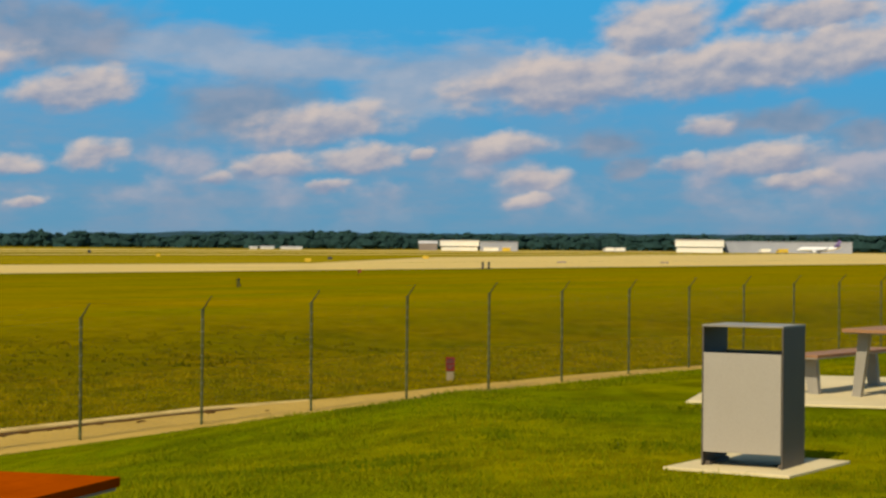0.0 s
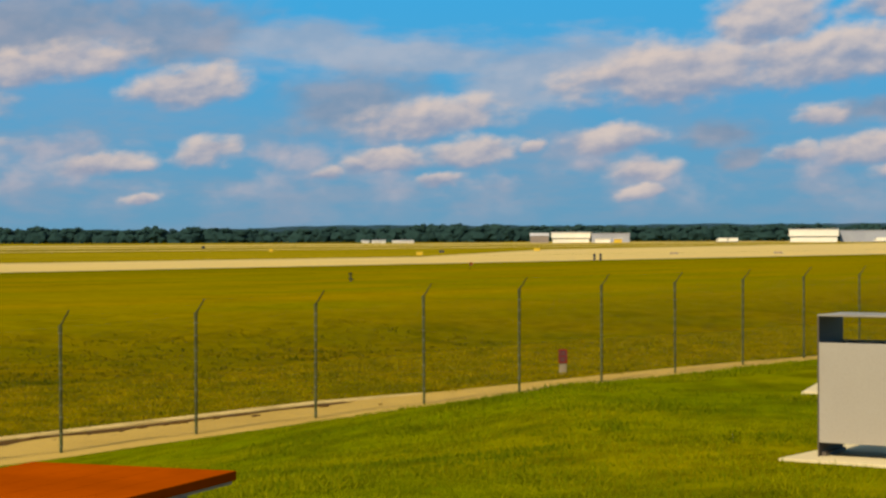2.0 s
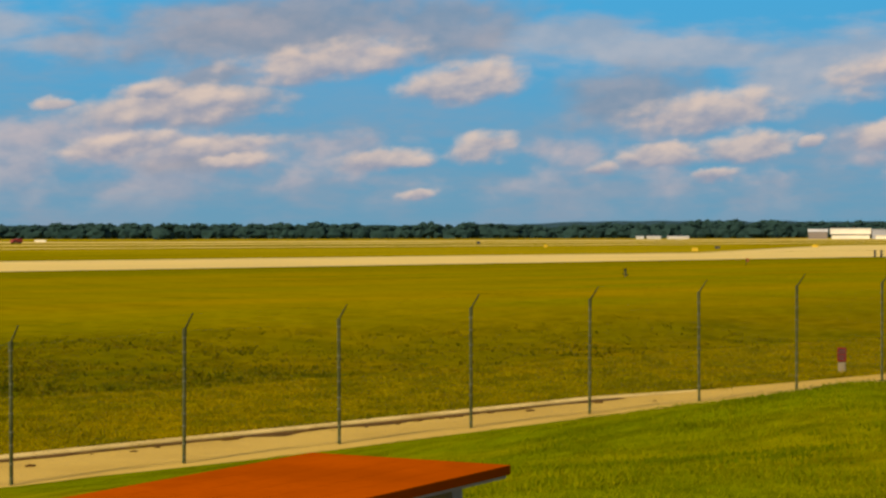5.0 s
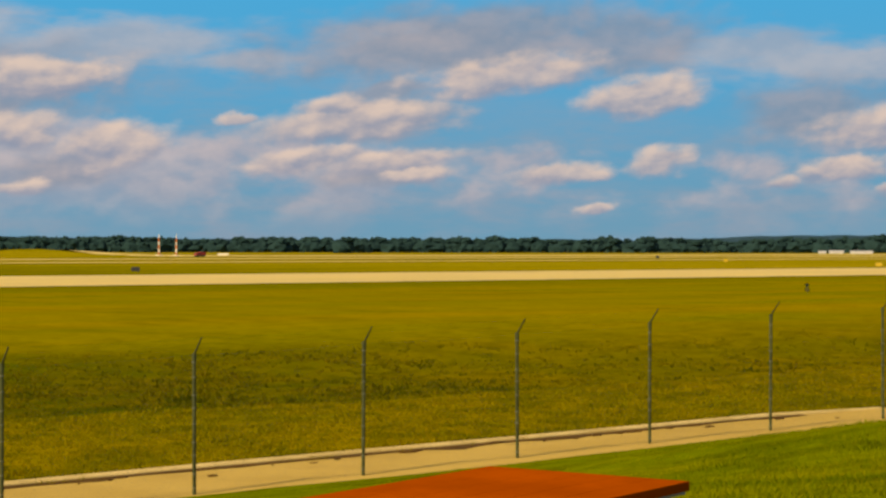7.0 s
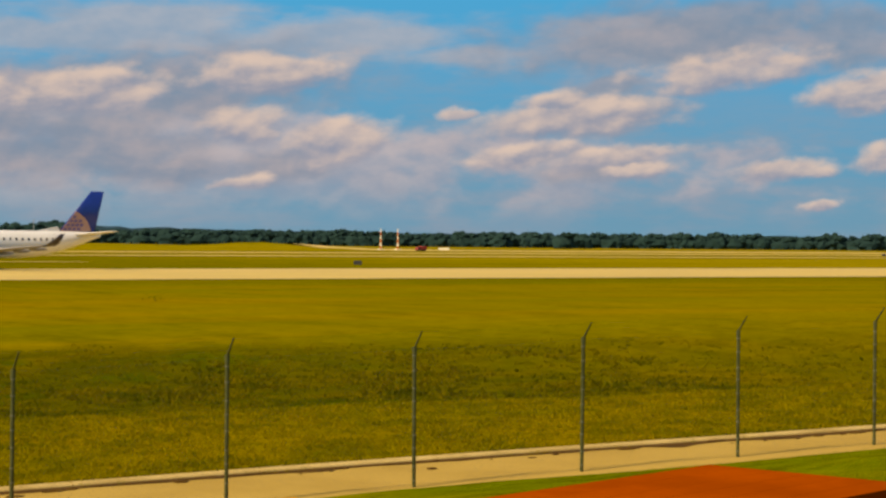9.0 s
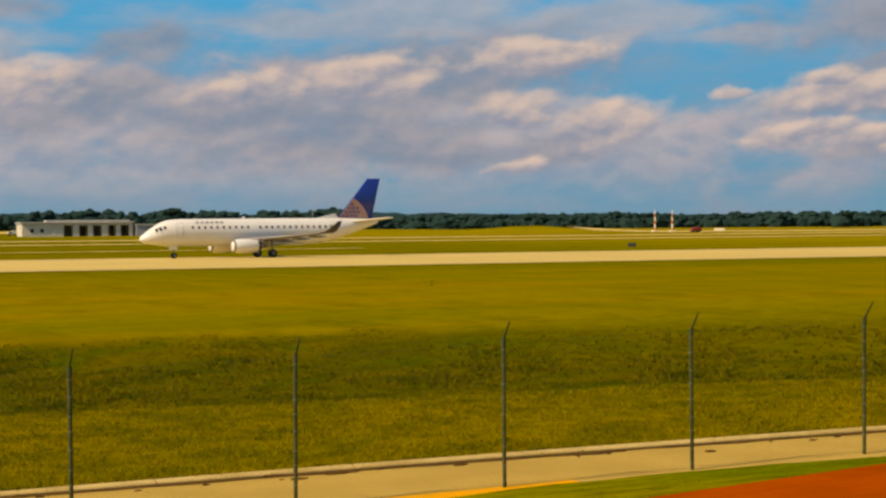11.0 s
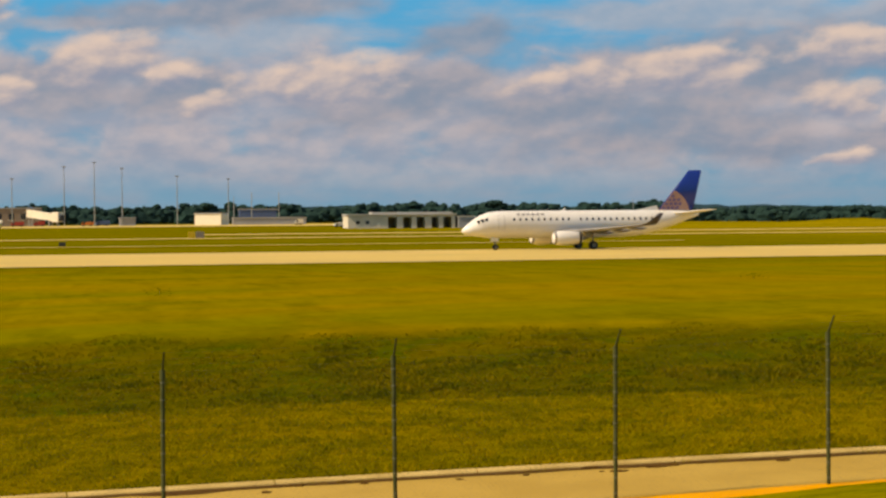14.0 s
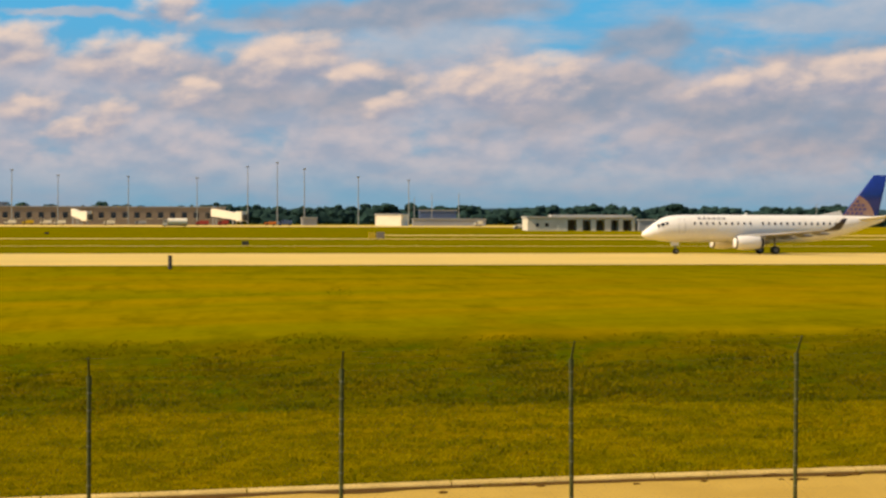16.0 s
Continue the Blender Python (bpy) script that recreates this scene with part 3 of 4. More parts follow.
def build_table(label, plank):
    """Slab-topped picnic table; its long side runs along +x from 0, its middle line is y = 0."""
    root = tagged(empty("picnic_table"), label, "picnic table", group="picnic tables")
    n, wide_, length = 6, 0.92, 2.2
    each = wide_ / n
    top = part("tabletop", block(0.02, length - 0.02, -wide_ / 2 + 0.01, wide_ / 2 - 0.01, 0.702, 0.715), M_TABLE_LEG, root, "grey steel tray under the planks")
    for i in range(n):
        y = -wide_ / 2 + i * each
        part("plank", block(0, length, y + 0.0006, y + each - 0.0006, 0.715, 0.752, bevel=0.002), plank, top)
    for side in (1, -1):
        c = side * 0.93
        seat = part("bench_seat", block(0.0, length, c - 0.19, c + 0.19, 0.405, 0.418), M_TABLE_LEG, root, "grey steel tray under the bench planks")
        for i in range(3):
            y = c - 0.19 + i * 0.38 / 3
            part("plank", block(0, length, y + 0.0015, y + 0.38 / 3 - 0.0015, 0.418, 0.45, bevel=0.004), plank, seat)
    for x in (0.28, length - 0.28):
        for side in (1, -1):
            bm = prism(bmesh.new(), [(side * 0.24, 0.702), (side * 0.37, 0.702), (side * 0.44, 0.0), (side * 0.34, 0.0)], "x", x - 0.04, x + 0.04)
            part("table_leg", bm, M_TABLE_LEG, root, "slanted flat grey steel leg")
            bm = prism(bmesh.new(), [(side * 0.88, 0.405), (side * 1.05, 0.405), (side * 0.96, 0.0), (side * 0.84, 0.0)], "x", x - 0.04, x + 0.04)
            part("bench_leg", bm, M_TABLE_LEG, root, "tapered grey steel leg")
    return root


near_table = build_table("orange-brown slatted picnic table on grey steel legs", M_RUST)
across = Vector((0.30, -0.89)).normalized()
long_way = atan2(-0.32, -0.946)
near_table.matrix_basis = pose(5.16, 5.86, TERRACE, 0, 0, math.degrees(long_way))
# duller and browner than the near table's orange planks
M_BROWN = surface("dull_brown_plank", (0.3, 0.15, 0.06), (0.22, 0.1, 0.04), 0.6, scale=2.0, fine=30.0, bumps=0.1, spec=0.3)
far_table = build_table("dull brown slatted picnic table standing on a concrete pad", M_BROWN)
far_table.matrix_basis = pose(19.75, 8.63, TERRACE + 0.024, 0, 0, 0.5)

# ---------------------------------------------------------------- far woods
# the blue tint of distance haze is put into both base colours
M_LEAF = surface("haze_tinted_foliage", (0.02, 0.046, 0.04), (0.012, 0.03, 0.028), 0.95, scale=0.08, fine=0.6, bumps=0.0, spec=0.0)
M_HILL = surface("haze_tinted_hill", (0.024, 0.054, 0.07), (0.018, 0.042, 0.056), 0.95, scale=0.01, fine=0.06, bumps=0.0, spec=0.0)


def ball_template(level):
    bm = bmesh.new()
    bmesh.ops.create_icosphere(bm, subdivisions=level, radius=1.0)
    v = np.array([p.co for p in bm.verts])
    f = np.array([[q.index for q in face.verts] for face in bm.faces])
    bm.free()
    return v, f


BALL_V, BALL_F = ball_template(2)


def clumps(name, spots, mat, label, category, kind="stuff"):
    """spots: x, y, z, width, height of each leaf clump."""
    rng = np.random.default_rng(5)
    vs, fs, at = [], [], 0
    for x, y, z, w, h in spots:
        bump_ = 1 + 0.16 * rng.standard_normal(len(BALL_V))[:, None]
        vs.append(BALL_V * bump_ * (w, w, h) + (x, y, z))
        fs.append(BALL_F + at)
        at += len(BALL_V)
    me = bpy.data.meshes.new(name)
    me.from_pydata(np.concatenate(vs).tolist(), [], np.concatenate(fs).tolist())
    return tagged(link(name, me, mat), label, category, kind=kind)


def wood(name, b0, b1, dist, height, seed, label, mat=None, gap=0.0):
    """A closed edge of crowns, shoulder to shoulder, with a few taller ones."""
    rng = random.Random(seed)
    spots = []
    b = b0
    while b < b1:
        swell = 0.87 + 0.22 * noise.noise((b * 0.45, seed, 0.0)) + 0.16 * noise.noise((b * 1.9, seed, 4.0))
        d = dist * rng.choice((0.985, 1.0, 1.03, 1.06))
        h = height * max(0.5, swell) * rng.uniform(0.9, 1.06)
        cx, cy = d * sin(radians(b)), d * cos(radians(b))
        w = height * rng.uniform(0.34, 0.6)
        for c in range(3):
            spots.append((cx + rng.uniform(-w, w), cy + rng.uniform(-4, 4), RUNWAY_Z + h * 0.25, w, h * 0.42))
        for c in range(9):
            s = rng.uniform(0.35, 0.86)
            r = w * rng.uniform(0.3, 0.55)
            o = w * (1.15 - 0.75 * s)
            spots.append((cx + rng.uniform(-o, o), cy + rng.uniform(-o, o), RUNWAY_Z + h * s, r, r * rng.uniform(0.55, 0.8)))
        b += math.degrees(height * 0.27 / dist) * rng.uniform(0.7, 1.2)
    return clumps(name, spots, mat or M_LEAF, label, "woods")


wood("woods", -9, 20.5, 1750, 22, 1, "dark green wood along the far side of the airfield")
wood("woods", 20, 27.5, 1900, 17.5, 4, "low dark green wood beyond a grassy mound")
wood("woods", 34.35, 34.95, 1500, 15, 6, "group of taller dark trees before the wood")
wood("woods", 22, 52, 1750, 15.5, 2, "dark green wood along the far side of the airfield")
wood("woods", 50, 76, 1950, 18.5, 3, "dark green wood along the far side of the airfield")


def hills():
    n = 260
    vs, fs = [], []
    for i in range(n + 1):
        b = -12 + 92 * i / n
        h = 31 + 8 * noise.noise((b * 0.16, 2.0, 0)) + 4 * noise.noise((b * 0.9, 5.0, 0)) + 3 * noise.noise((b * 3.5, 8.0, 0))
        h *= 1.0 - 0.3 * smooth(22, 28, b) * (1 - smooth(42, 50, b))
        for d, z in ((3900, -2), (4000, h), (4150, h * 1.02), (4300, -2)):
            vs.append((d * sin(radians(b)), d * cos(radians(b)), z))
    for i in range(n):
        for j in range(3):
            a = i * 4 + j
            fs.append((a, a + 4, a + 5, a + 1))
    me = bpy.data.meshes.new("backdrop")
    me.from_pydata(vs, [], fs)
    return tagged(link("backdrop", me, M_HILL), "low wooded hills on the horizon, blue haze tint in their colour", "hills", kind="structure")


hills()

# ---------------------------------------------------------------- the airliner
M_WHITE = surface("white_aircraft_paint", (0.78, 0.76, 0.72), (0.72, 0.69, 0.64), 0.3, scale=0.4, fine=6.0, bumps=0.0)
M_BLUE = surface("blue_aircraft_paint", (0.005, 0.034, 0.25), (0.004, 0.028, 0.2), 0.35, scale=0.6, fine=6.0, bumps=0.0)
M_TAN = surface("tan_tail_paint", (0.45, 0.25, 0.17), (0.38, 0.2, 0.15), 0.4, scale=0.8, fine=6.0, bumps=0.0)
M_PURPLE = surface("purple_grid_paint", (0.14, 0.09, 0.22), (0.12, 0.08, 0.2), 0.4, scale=0.8, fine=6.0, bumps=0.0)
M_TYRE = surface("black_rubber", (0.02, 0.02, 0.02), (0.03, 0.03, 0.03), 0.85, scale=3.0, fine=20.0)
M_ALU = surface("bare_metal", (0.22, 0.21, 0.2), (0.16, 0.15, 0.14), 0.45, 0.6, scale=2.0, fine=20.0, bumps=0.0)
M_WINGGREY = surface("grey_wing_paint", (0.24, 0.23, 0.22), (0.2, 0.19, 0.18), 0.4, scale=0.6, fine=6.0, bumps=0.0)
M_WINGTIP = surface("dark_wing_tip_paint", (0.035, 0.025, 0.035), (0.03, 0.022, 0.03), 0.4, scale=0.6, fine=6.0, bumps=0.0)
M_DARKGLASS = surface("dark_window_glass", (0.02, 0.022, 0.03), (0.015, 0.018, 0.022), 0.08, scale=1.0, bumps=0.0)
M_BLACK = surface("dark_shadow_gap", (0.03, 0.03, 0.03), None, 0.7, scale=1.0, bumps=0.0)


def foil(chord, thick, n=8):
    """An aerofoil outline from the nose round to the nose, as (along, up)."""
    up, dn = [], []
    for i in range(n + 1):
        t = 0.5 - 0.5 * cos(pi * i / n)
        y = thick * 2.6 * (0.297 * sqrt(t) - 0.126 * t - 0.352 * t * t + 0.284 * t ** 3 - 0.102 * t ** 4) * 2
        up.append((t * chord, y * chord)), dn.append((t * chord, -y * 0.7 * chord))
    return up + dn[-2:0:-1]


def build_airliner(label, tail, detail=True):
    root = tagged(empty("airliner"), label, "aeroplane")
    # nose at x = 0, tail at x = 31.7, port side towards -y; stations: x, middle height, half width, half height
    st = [(0.0, 2.35, 0.04, 0.04), (0.25, 2.38, 0.36, 0.34), (0.8, 2.5, 0.72, 0.68), (1.6, 2.72, 1.08, 1.02), (2.4, 2.93, 1.28, 1.33),
          (3.4, 3.05, 1.43, 1.57), (5.0, 3.1, 1.5, 1.66), (9.0, 3.1, 1.5, 1.68), (15.0, 3.1, 1.5, 1.68), (20.5, 3.1, 1.5, 1.68),
          (23.0, 3.2, 1.47, 1.58), (25.5, 3.46, 1.28, 1.3), (28.0, 3.82, 0.92, 0.92), (30.2, 4.15, 0.5, 0.52), (31.4, 4.32, 0.2, 0.24)]
    seg = 28
    rings = [[(x, hw * sin(2 * pi * k / seg), zc + hh * cos(2 * pi * k / seg)) for k in range(seg)] for x, zc, hw, hh in st]
    body = part("fuselage", loft(bmesh.new(), rings), M_WHITE, root, "glossy white fuselage", smooth=True)

    def skin(x, z):
        for a, b in zip(st, st[1:]):
            if a[0] <= x <= b[0]:
                f = (x - a[0]) / (b[0] - a[0])
                zc, hw, hh = (a[i] + (b[i] - a[i]) * f for i in (1, 2, 3))
                return hw * sqrt(max(0.0, 1 - ((z - zc) / hh) ** 2))
        return 0.0

    for side in (-1, 1) if detail else ():
        for i in range(24):
            x, z = 6.3 + i * 0.79, 3.72
            if i == 10:
                continue
            y = skin(x, z)
            pane = part("cabin_window", block(-0.12, 0.12, -0.02, 0.02, -0.17, 0.17, bevel=0.03), M_DARKGLASS, body)
            pane.matrix_basis = pose(x, side * (y + 0.0), z, side * 22, 0, 0)
        for x, w in ((4.7, 0.38), (25.0, 0.34)):
            z = 3.1
            door = bmesh.new()
            for zz0, zz1 in ((2.55, 2.57), (4.25, 4.27)):
                y = skin(x, (zz0 + zz1) / 2)
                box(door, x - w, x + w, side * y - 0.012, side * y + 0.012, zz0, zz1)
            for xx in (x - w, x + w):
                for j in range(8):
                    za, zb = 2.56 + j * 0.2125, 2.56 + (j + 1) * 0.2125
                    y = skin(xx, (za + zb) / 2)
                    box(door, xx - 0.012, xx + 0.012, side * y - 0.02, side * y + 0.012, za, zb)
            part("door_seam", door, M_WINGGREY, body, "grey outline of a cabin door")
        # airline name as plain bars
        for i in range(6):
            x, z = 7.0 + i * 0.62, 4.33
            y = skin(x, z)
            bar = part("name_bar", block(-0.2, 0.2, -0.012, 0.012, -0.16, 0.16), M_WINGGREY, body, "plain grey lettering bar")
            bar.matrix_basis = pose(x, side * (y + 0.002), z, side * 47, 0, 0)
        # flight deck windows
        for x, z, w, h in ((1.95, 3.45, 0.27, 0.21), (2.4, 3.6, 0.3, 0.21), (2.9, 3.74, 0.26, 0.17)):
            y = skin(x, z)
            pane = part("cockpit_window", block(-w, w, -0.05, 0.05, -h, h, bevel=0.03), M_DARKGLASS, body, "dark flight deck pane")
            pane.matrix_basis = pose(x, side * y, z, side * 34, -12, side * -18)
    for y in (-0.26, 0.26):
        pane = part("cockpit_window", block(-0.06, 0.06, -0.23, 0.23, -0.2, 0.2, bevel=0.03), M_DARKGLASS, body, "dark flight deck pane")
        pane.matrix_basis = pose(1.74, y, 3.62, 0, 52, 0)
    # wings with winglets
    for side in (-1, 1):
        secs = []
        for out, xle, chord, z, th in ((0.9, 11.2, 6.2, 2.05, 0.13), (5.0, 14.1, 3.9, 2.35, 0.12), (12.2, 18.3, 1.9, 2.95, 0.10)):
            secs.append([(xle + u, side * out, z + v) for u, v in foil(chord, th)])
        wing = part("wing", loft(bmesh.new(), secs), M_WINGGREY, root, "swept grey wing", smooth=True)
        secs = []
        for out, xle, chord, z in ((12.2, 18.35, 1.8, 2.95), (12.7, 18.9, 1.4, 3.15), (13.1, 19.6, 0.95, 3.7), (13.3, 20.3, 0.55, 4.35)):
            lean_ = 0.3 if out < 12.5 else 0.9
            secs.append([(xle + u, side * (out - v * lean_), z + v * (1 - lean_)) for u, v in foil(chord, 0.09)])
        part("winglet", loft(bmesh.new(), secs), M_WINGTIP, wing, "dark upturned wing tip", smooth=True)
        for out in (3.2, 6.2, 9.0):
            x = 17.6 + (out - 3.2) * 0.33
            ring = lambda xx, r: [(xx, side * out + r * 0.6 * sin(2 * pi * k / 8), 1.98 + (out - 3) * 0.09 + r * cos(2 * pi * k / 8)) for k in range(8)]
            part("flap_fairing", loft(bmesh.new(), [ring(x - 1.3, 0.05), ring(x - 0.5, 0.22), ring(x + 0.4, 0.18), ring(x + 1.1, 0.03)]), M_WINGGREY, wing, smooth=True)
        # engine
        ey, ez = side * 4.1, 1.42
        prof = ((10.4, 0.66), (10.55, 0.76), (11.2, 0.86), (12.4, 0.86), (13.4, 0.72), (14.0, 0.58))
        ring = lambda xx, r: [(xx, ey + r * sin(2 * pi * k / 22), ez + r * cos(2 * pi * k / 22)) for k in range(22)]
        eng = part("engine", loft(bmesh.new(), [ring(*p) for p in prof] + [ring(13.9, 0.5), ring(12.0, 0.5)]), M_WHITE, root, "white engine nacelle under the wing", smooth=True)
        part("intake_lip", loft(bmesh.new(), [ring(10.62, 0.6), ring(10.4, 0.62), ring(10.36, 0.67), ring(10.42, 0.72), ring(10.6, 0.785)], close=False), M_ALU, eng, "bare metal intake lip", smooth=True)
        part("fan", rod((10.6, ey, ez), (10.7, ey, ez), 0.61, seg=22), M_BLACK, eng, "dark fan face")
        part("exhaust_band", loft(bmesh.new(), [ring(13.55, 0.71), ring(13.6, 0.72), ring(13.85, 0.64), ring(13.9, 0.62)], close=False), M_BLACK, eng, "dark band at the exhaust")
        part("exhaust_cone", rod((13.6, ey, ez), (14.9, ey, ez), 0.4, 0.12, seg=16), M_ALU, eng)
        part("pylon", prism(bmesh.new(), [(11.4, 2.2), (14.6, 2.3), (14.2, 1.9), (11.6, 2.0)], "y", ey - 0.12, ey + 0.12), M_WHITE, eng)
        # tailplane
        secs = [[(xle + u, side * out, z + v) for u, v in foil(c, 0.1)] for out, xle, c, z in ((0.3, 27.2, 3.3, 4.3), (5.0, 30.1, 1.5, 4.75))]
        part("tailplane", loft(bmesh.new(), secs), M_WHITE, root, "white horizontal tailplane", smooth=True)
        # main wheels
        leg = part("main_gear", rod((16.1, side * 2.6, 0.5), (16.0, side * 2.6, 2.2), 0.13, seg=10), M_ALU, root, "steel undercarriage leg")
        for o in (-0.24, 0.24):
            wheel(leg, 16.1, side * 2.6 + o, 0.5, 0.5, 0.3)
    belly = [(11.0, 0.3, 0.1), (12.2, 1.35, 0.38), (16.5, 1.5, 0.45), (18.6, 1.2, 0.3), (20.0, 0.4, 0.1)]
    part("belly_fairing", loft(bmesh.new(), [[(x, w * sin(2 * pi * k / 18), 1.75 + h * cos(2 * pi * k / 18)) for k in range(18)] for x, w, h in belly]), M_WHITE, root, smooth=True)
    # fin: white root, tan globe panel, blue top
    def fin_section(z):
        f = (z - 4.6) / (9.75 - 4.6)
        xle = 25.7 + 4.35 * f
        chord = 4.9 + (1.75 - 4.9) * f
        return xle, chord
    def fin_piece(z0, z1, th, x_from=0.0, x_to=1.0):
        rings_ = []
        for z in (z0, z1):
            xle, ch = fin_section(z)
            full = foil(ch, th)
            rings_.append([(xle + min(max(u, ch * x_from), ch * x_to), v, z) for u, v in full])
        return loft(bmesh.new(), rings_)
    fin = part("fin", fin_piece(4.3, 9.75, 0.10), tail, root, "swept coloured tail fin", smooth=True)
    xle, ch = fin_section(4.6)
    part("fin_root", prism(bmesh.new(), [(22.6, 4.7), (25.6, 5.35), (26.0, 4.7), (25.6, 4.2)], "y", -0.1, 0.1), M_WHITE, root)
    # globe panel: a quarter disc low on the fin, with its grid
    for side in (-1, 1) if detail else ():
        pts = [(25.95, 4.75), (26.95, 5.95), (27.98, 7.22)]
        for i in range(1, 11):
            a = radians(67 - (67 - 12.4) * i / 10)
            pts.append((26.6 + 3.5 * cos(a), 4.0 + 3.5 * sin(a)))
        bm = bmesh.new()
        ys = sorted((side * 0.20, side * 0.245))
        prism(bm, pts, "y", *ys)
        globe = part("globe_panel", bm, M_TAN, fin, "tan curved emblem field low on the fin")
        for k in range(4):
            for j in range(4):
                z = 4.85 + j * 0.5
                x = 26.45 + k * 0.6 + j * 0.42
                if (x - 26.6) ** 2 + (z - 4.0) ** 2 < 2.85 ** 2:
                    ys = sorted((side * 0.245, side * 0.26))
                    part("grid_square", prism(bmesh.new(), [(x - 0.2, z), (x + 0.22, z), (x + 0.3, z + 0.34), (x - 0.1, z + 0.34)], "y", *ys), M_PURPLE, globe)
    nose = part("nose_gear", rod((4.35, 0, 0.35), (4.2, 0, 1.9), 0.09, seg=10), M_ALU, root, "steel nose leg")
    for o in (-0.17, 0.17):
        wheel(nose, 4.35, o, 0.34, 0.34, 0.2)
    part("nose_door", block(3.6, 4.6, -0.42, -0.38, 1.05, 1.5), M_WHITE, nose)
    part("tail_light", rod((31.4, 0, 4.33), (31.55, 0, 4.33), 0.06, seg=8), M_ALU, body)
    part("aerial", prism(bmesh.new(), [(13.0, 4.75), (13.5, 4.75), (13.45, 5.05), (13.25, 5.05)], "y", -0.02, 0.02), M_WHITE, body)
    return root


def wheel(parent, x, y, z, r, w):
    bm = bmesh.new()
    prof = ((-0.5, 0.72), (-0.5, 0.88), (-0.36, 1.0), (0.36, 1.0), (0.5, 0.88), (0.5, 0.72))
    loft(bm, [[(x + r * q * sin(2 * pi * k / 20), y + w * o, z + r * q * cos(2 * pi * k / 20)) for k in range(20)] for o, q in prof])
    part("tyre", bm, M_TYRE, parent, smooth=False)
    part("rim", rod((x, y - w * 0.52, z), (x, y + w * 0.52, z), r * 0.5, seg=14), M_ALU, parent)


airliner = build_airliner("white twin-engined regional jet with a blue tail, on its wheels", M_BLUE)
airliner.matrix_basis = pose(PLANE_X, 226.5 + LEAN * PLANE_X, RUNWAY_Z + 0.05, 0, 0, math.degrees(LEAN))


# ---------------------------------------------------------------- far side of the airfield


def place(bearing, dist):
    return dist * sin(radians(bearing)), dist * cos(radians(bearing))


M_CREAM = surface("cream_cladding", (0.78, 0.72, 0.58), (0.7, 0.64, 0.5), 0.6, scale=0.1, fine=1.0, bumps=0.0)
M_GREYCLAD = surface("grey_cladding", (0.3, 0.31, 0.33), (0.25, 0.26, 0.28), 0.6, scale=0.1, fine=1.0, bumps=0.0)
M_ROOFING = surface("pale_metal_roof", (0.5, 0.48, 0.44), (0.42, 0.4, 0.37), 0.5, scale=0.1, fine=1.0, bumps=0.0)
M_BRICK = surface("brown_brick_wall", (0.24, 0.19, 0.15), (0.19, 0.15, 0.12), 0.85, scale=0.2, fine=2.0, bumps=0.0)
M_RED = surface("red_paint", (0.4, 0.03, 0.015), (0.3, 0.03, 0.015), 0.5, scale=0.5, fine=5.0, bumps=0.0)
M_ORANGE = surface("orange_paint", (0.6, 0.16, 0.02), (0.5, 0.13, 0.02), 0.6, scale=0.5, fine=5.0, bumps=0.0)
M_STAKE = surface("pale_stake", (0.24, 0.19, 0.11), (0.18, 0.14, 0.08), 0.8, scale=4.0, fine=30.0, bumps=0.0, spec=0.1)
M_SIGNYELLOW = surface("yellow_sign_face", (0.6, 0.38, 0.01), (0.5, 0.3, 0.01), 0.6, scale=0.5, fine=5.0, bumps=0.0)
M_BLUEPAINT = surface("blue_vehicle_paint", (0.05, 0.09, 0.2), (0.04, 0.07, 0.17), 0.4, scale=0.5, fine=5.0, bumps=0.0)
Z0 = RUNWAY_Z


def apron():
    me = bpy.data.meshes.new("pavement")
    me.from_pydata([(300, 253, Z0 + 0.055), (1400, 325, Z0 + 0.055), (1400, 640, Z0 + 0.055), (500, 370, Z0 + 0.055)], [], [(0, 1, 2, 3)])
    tagged(link("pavement", me, M_CONCRETE), "wide pale concrete apron beside the runway", "apron", kind="structure")


apron()


def hall(name, bearing, dist, w, d, h, wall, roof, label, category, turn=0.0, two_tier=False, pitched=0.0, window_row=0):
    """A long low building; its front looks towards -y, its near left corner stands at the bearing."""
    x, y = place(bearing, dist)
    root = tagged(empty(name, x, y, Z0 + rise(x, y), turn), label, category)
    if two_tier:
        part("wall", block(1.0, w - 1.0, 1.0, d, 0, h * 0.42), wall, root)
        part("upper_wall", block(0, w, 0, d, h * 0.46, h), wall, root, "overhanging bright upper storey")
        part("band", block(0.6, w - 0.6, 0.6, d - 0.2, h * 0.42, h * 0.46), M_BLACK, root, "dark band between storeys")
    else:
        part("wall", block(0, w, 0, d, 0, h), wall, root)
    if pitched:
        bm = prism(bmesh.new(), [(-0.4, h), (d / 2, h + pitched), (d + 0.4, h), (d + 0.4, h + 0.15), (d / 2, h + pitched + 0.2), (-0.4, h + 0.15)], "x", -0.4, w + 0.4)
        part("roof", bm, roof, root)
    else:
        part("roof", block(-0.4, w + 0.4, -0.4, d + 0.4, h, h + 0.5), roof, root)
    for i in range(window_row):
        cx = (i + 0.5) * w / window_row
        win = part("window", block(cx - 1.3, cx + 1.3, -0.08, 0.15, h * 0.38, h * 0.72), M_DARKGLASS, root)
        part("window_sill", block(cx - 1.5, cx + 1.5, -0.25, 0.05, h * 0.36, h * 0.38), M_CREAM, win)
    return root


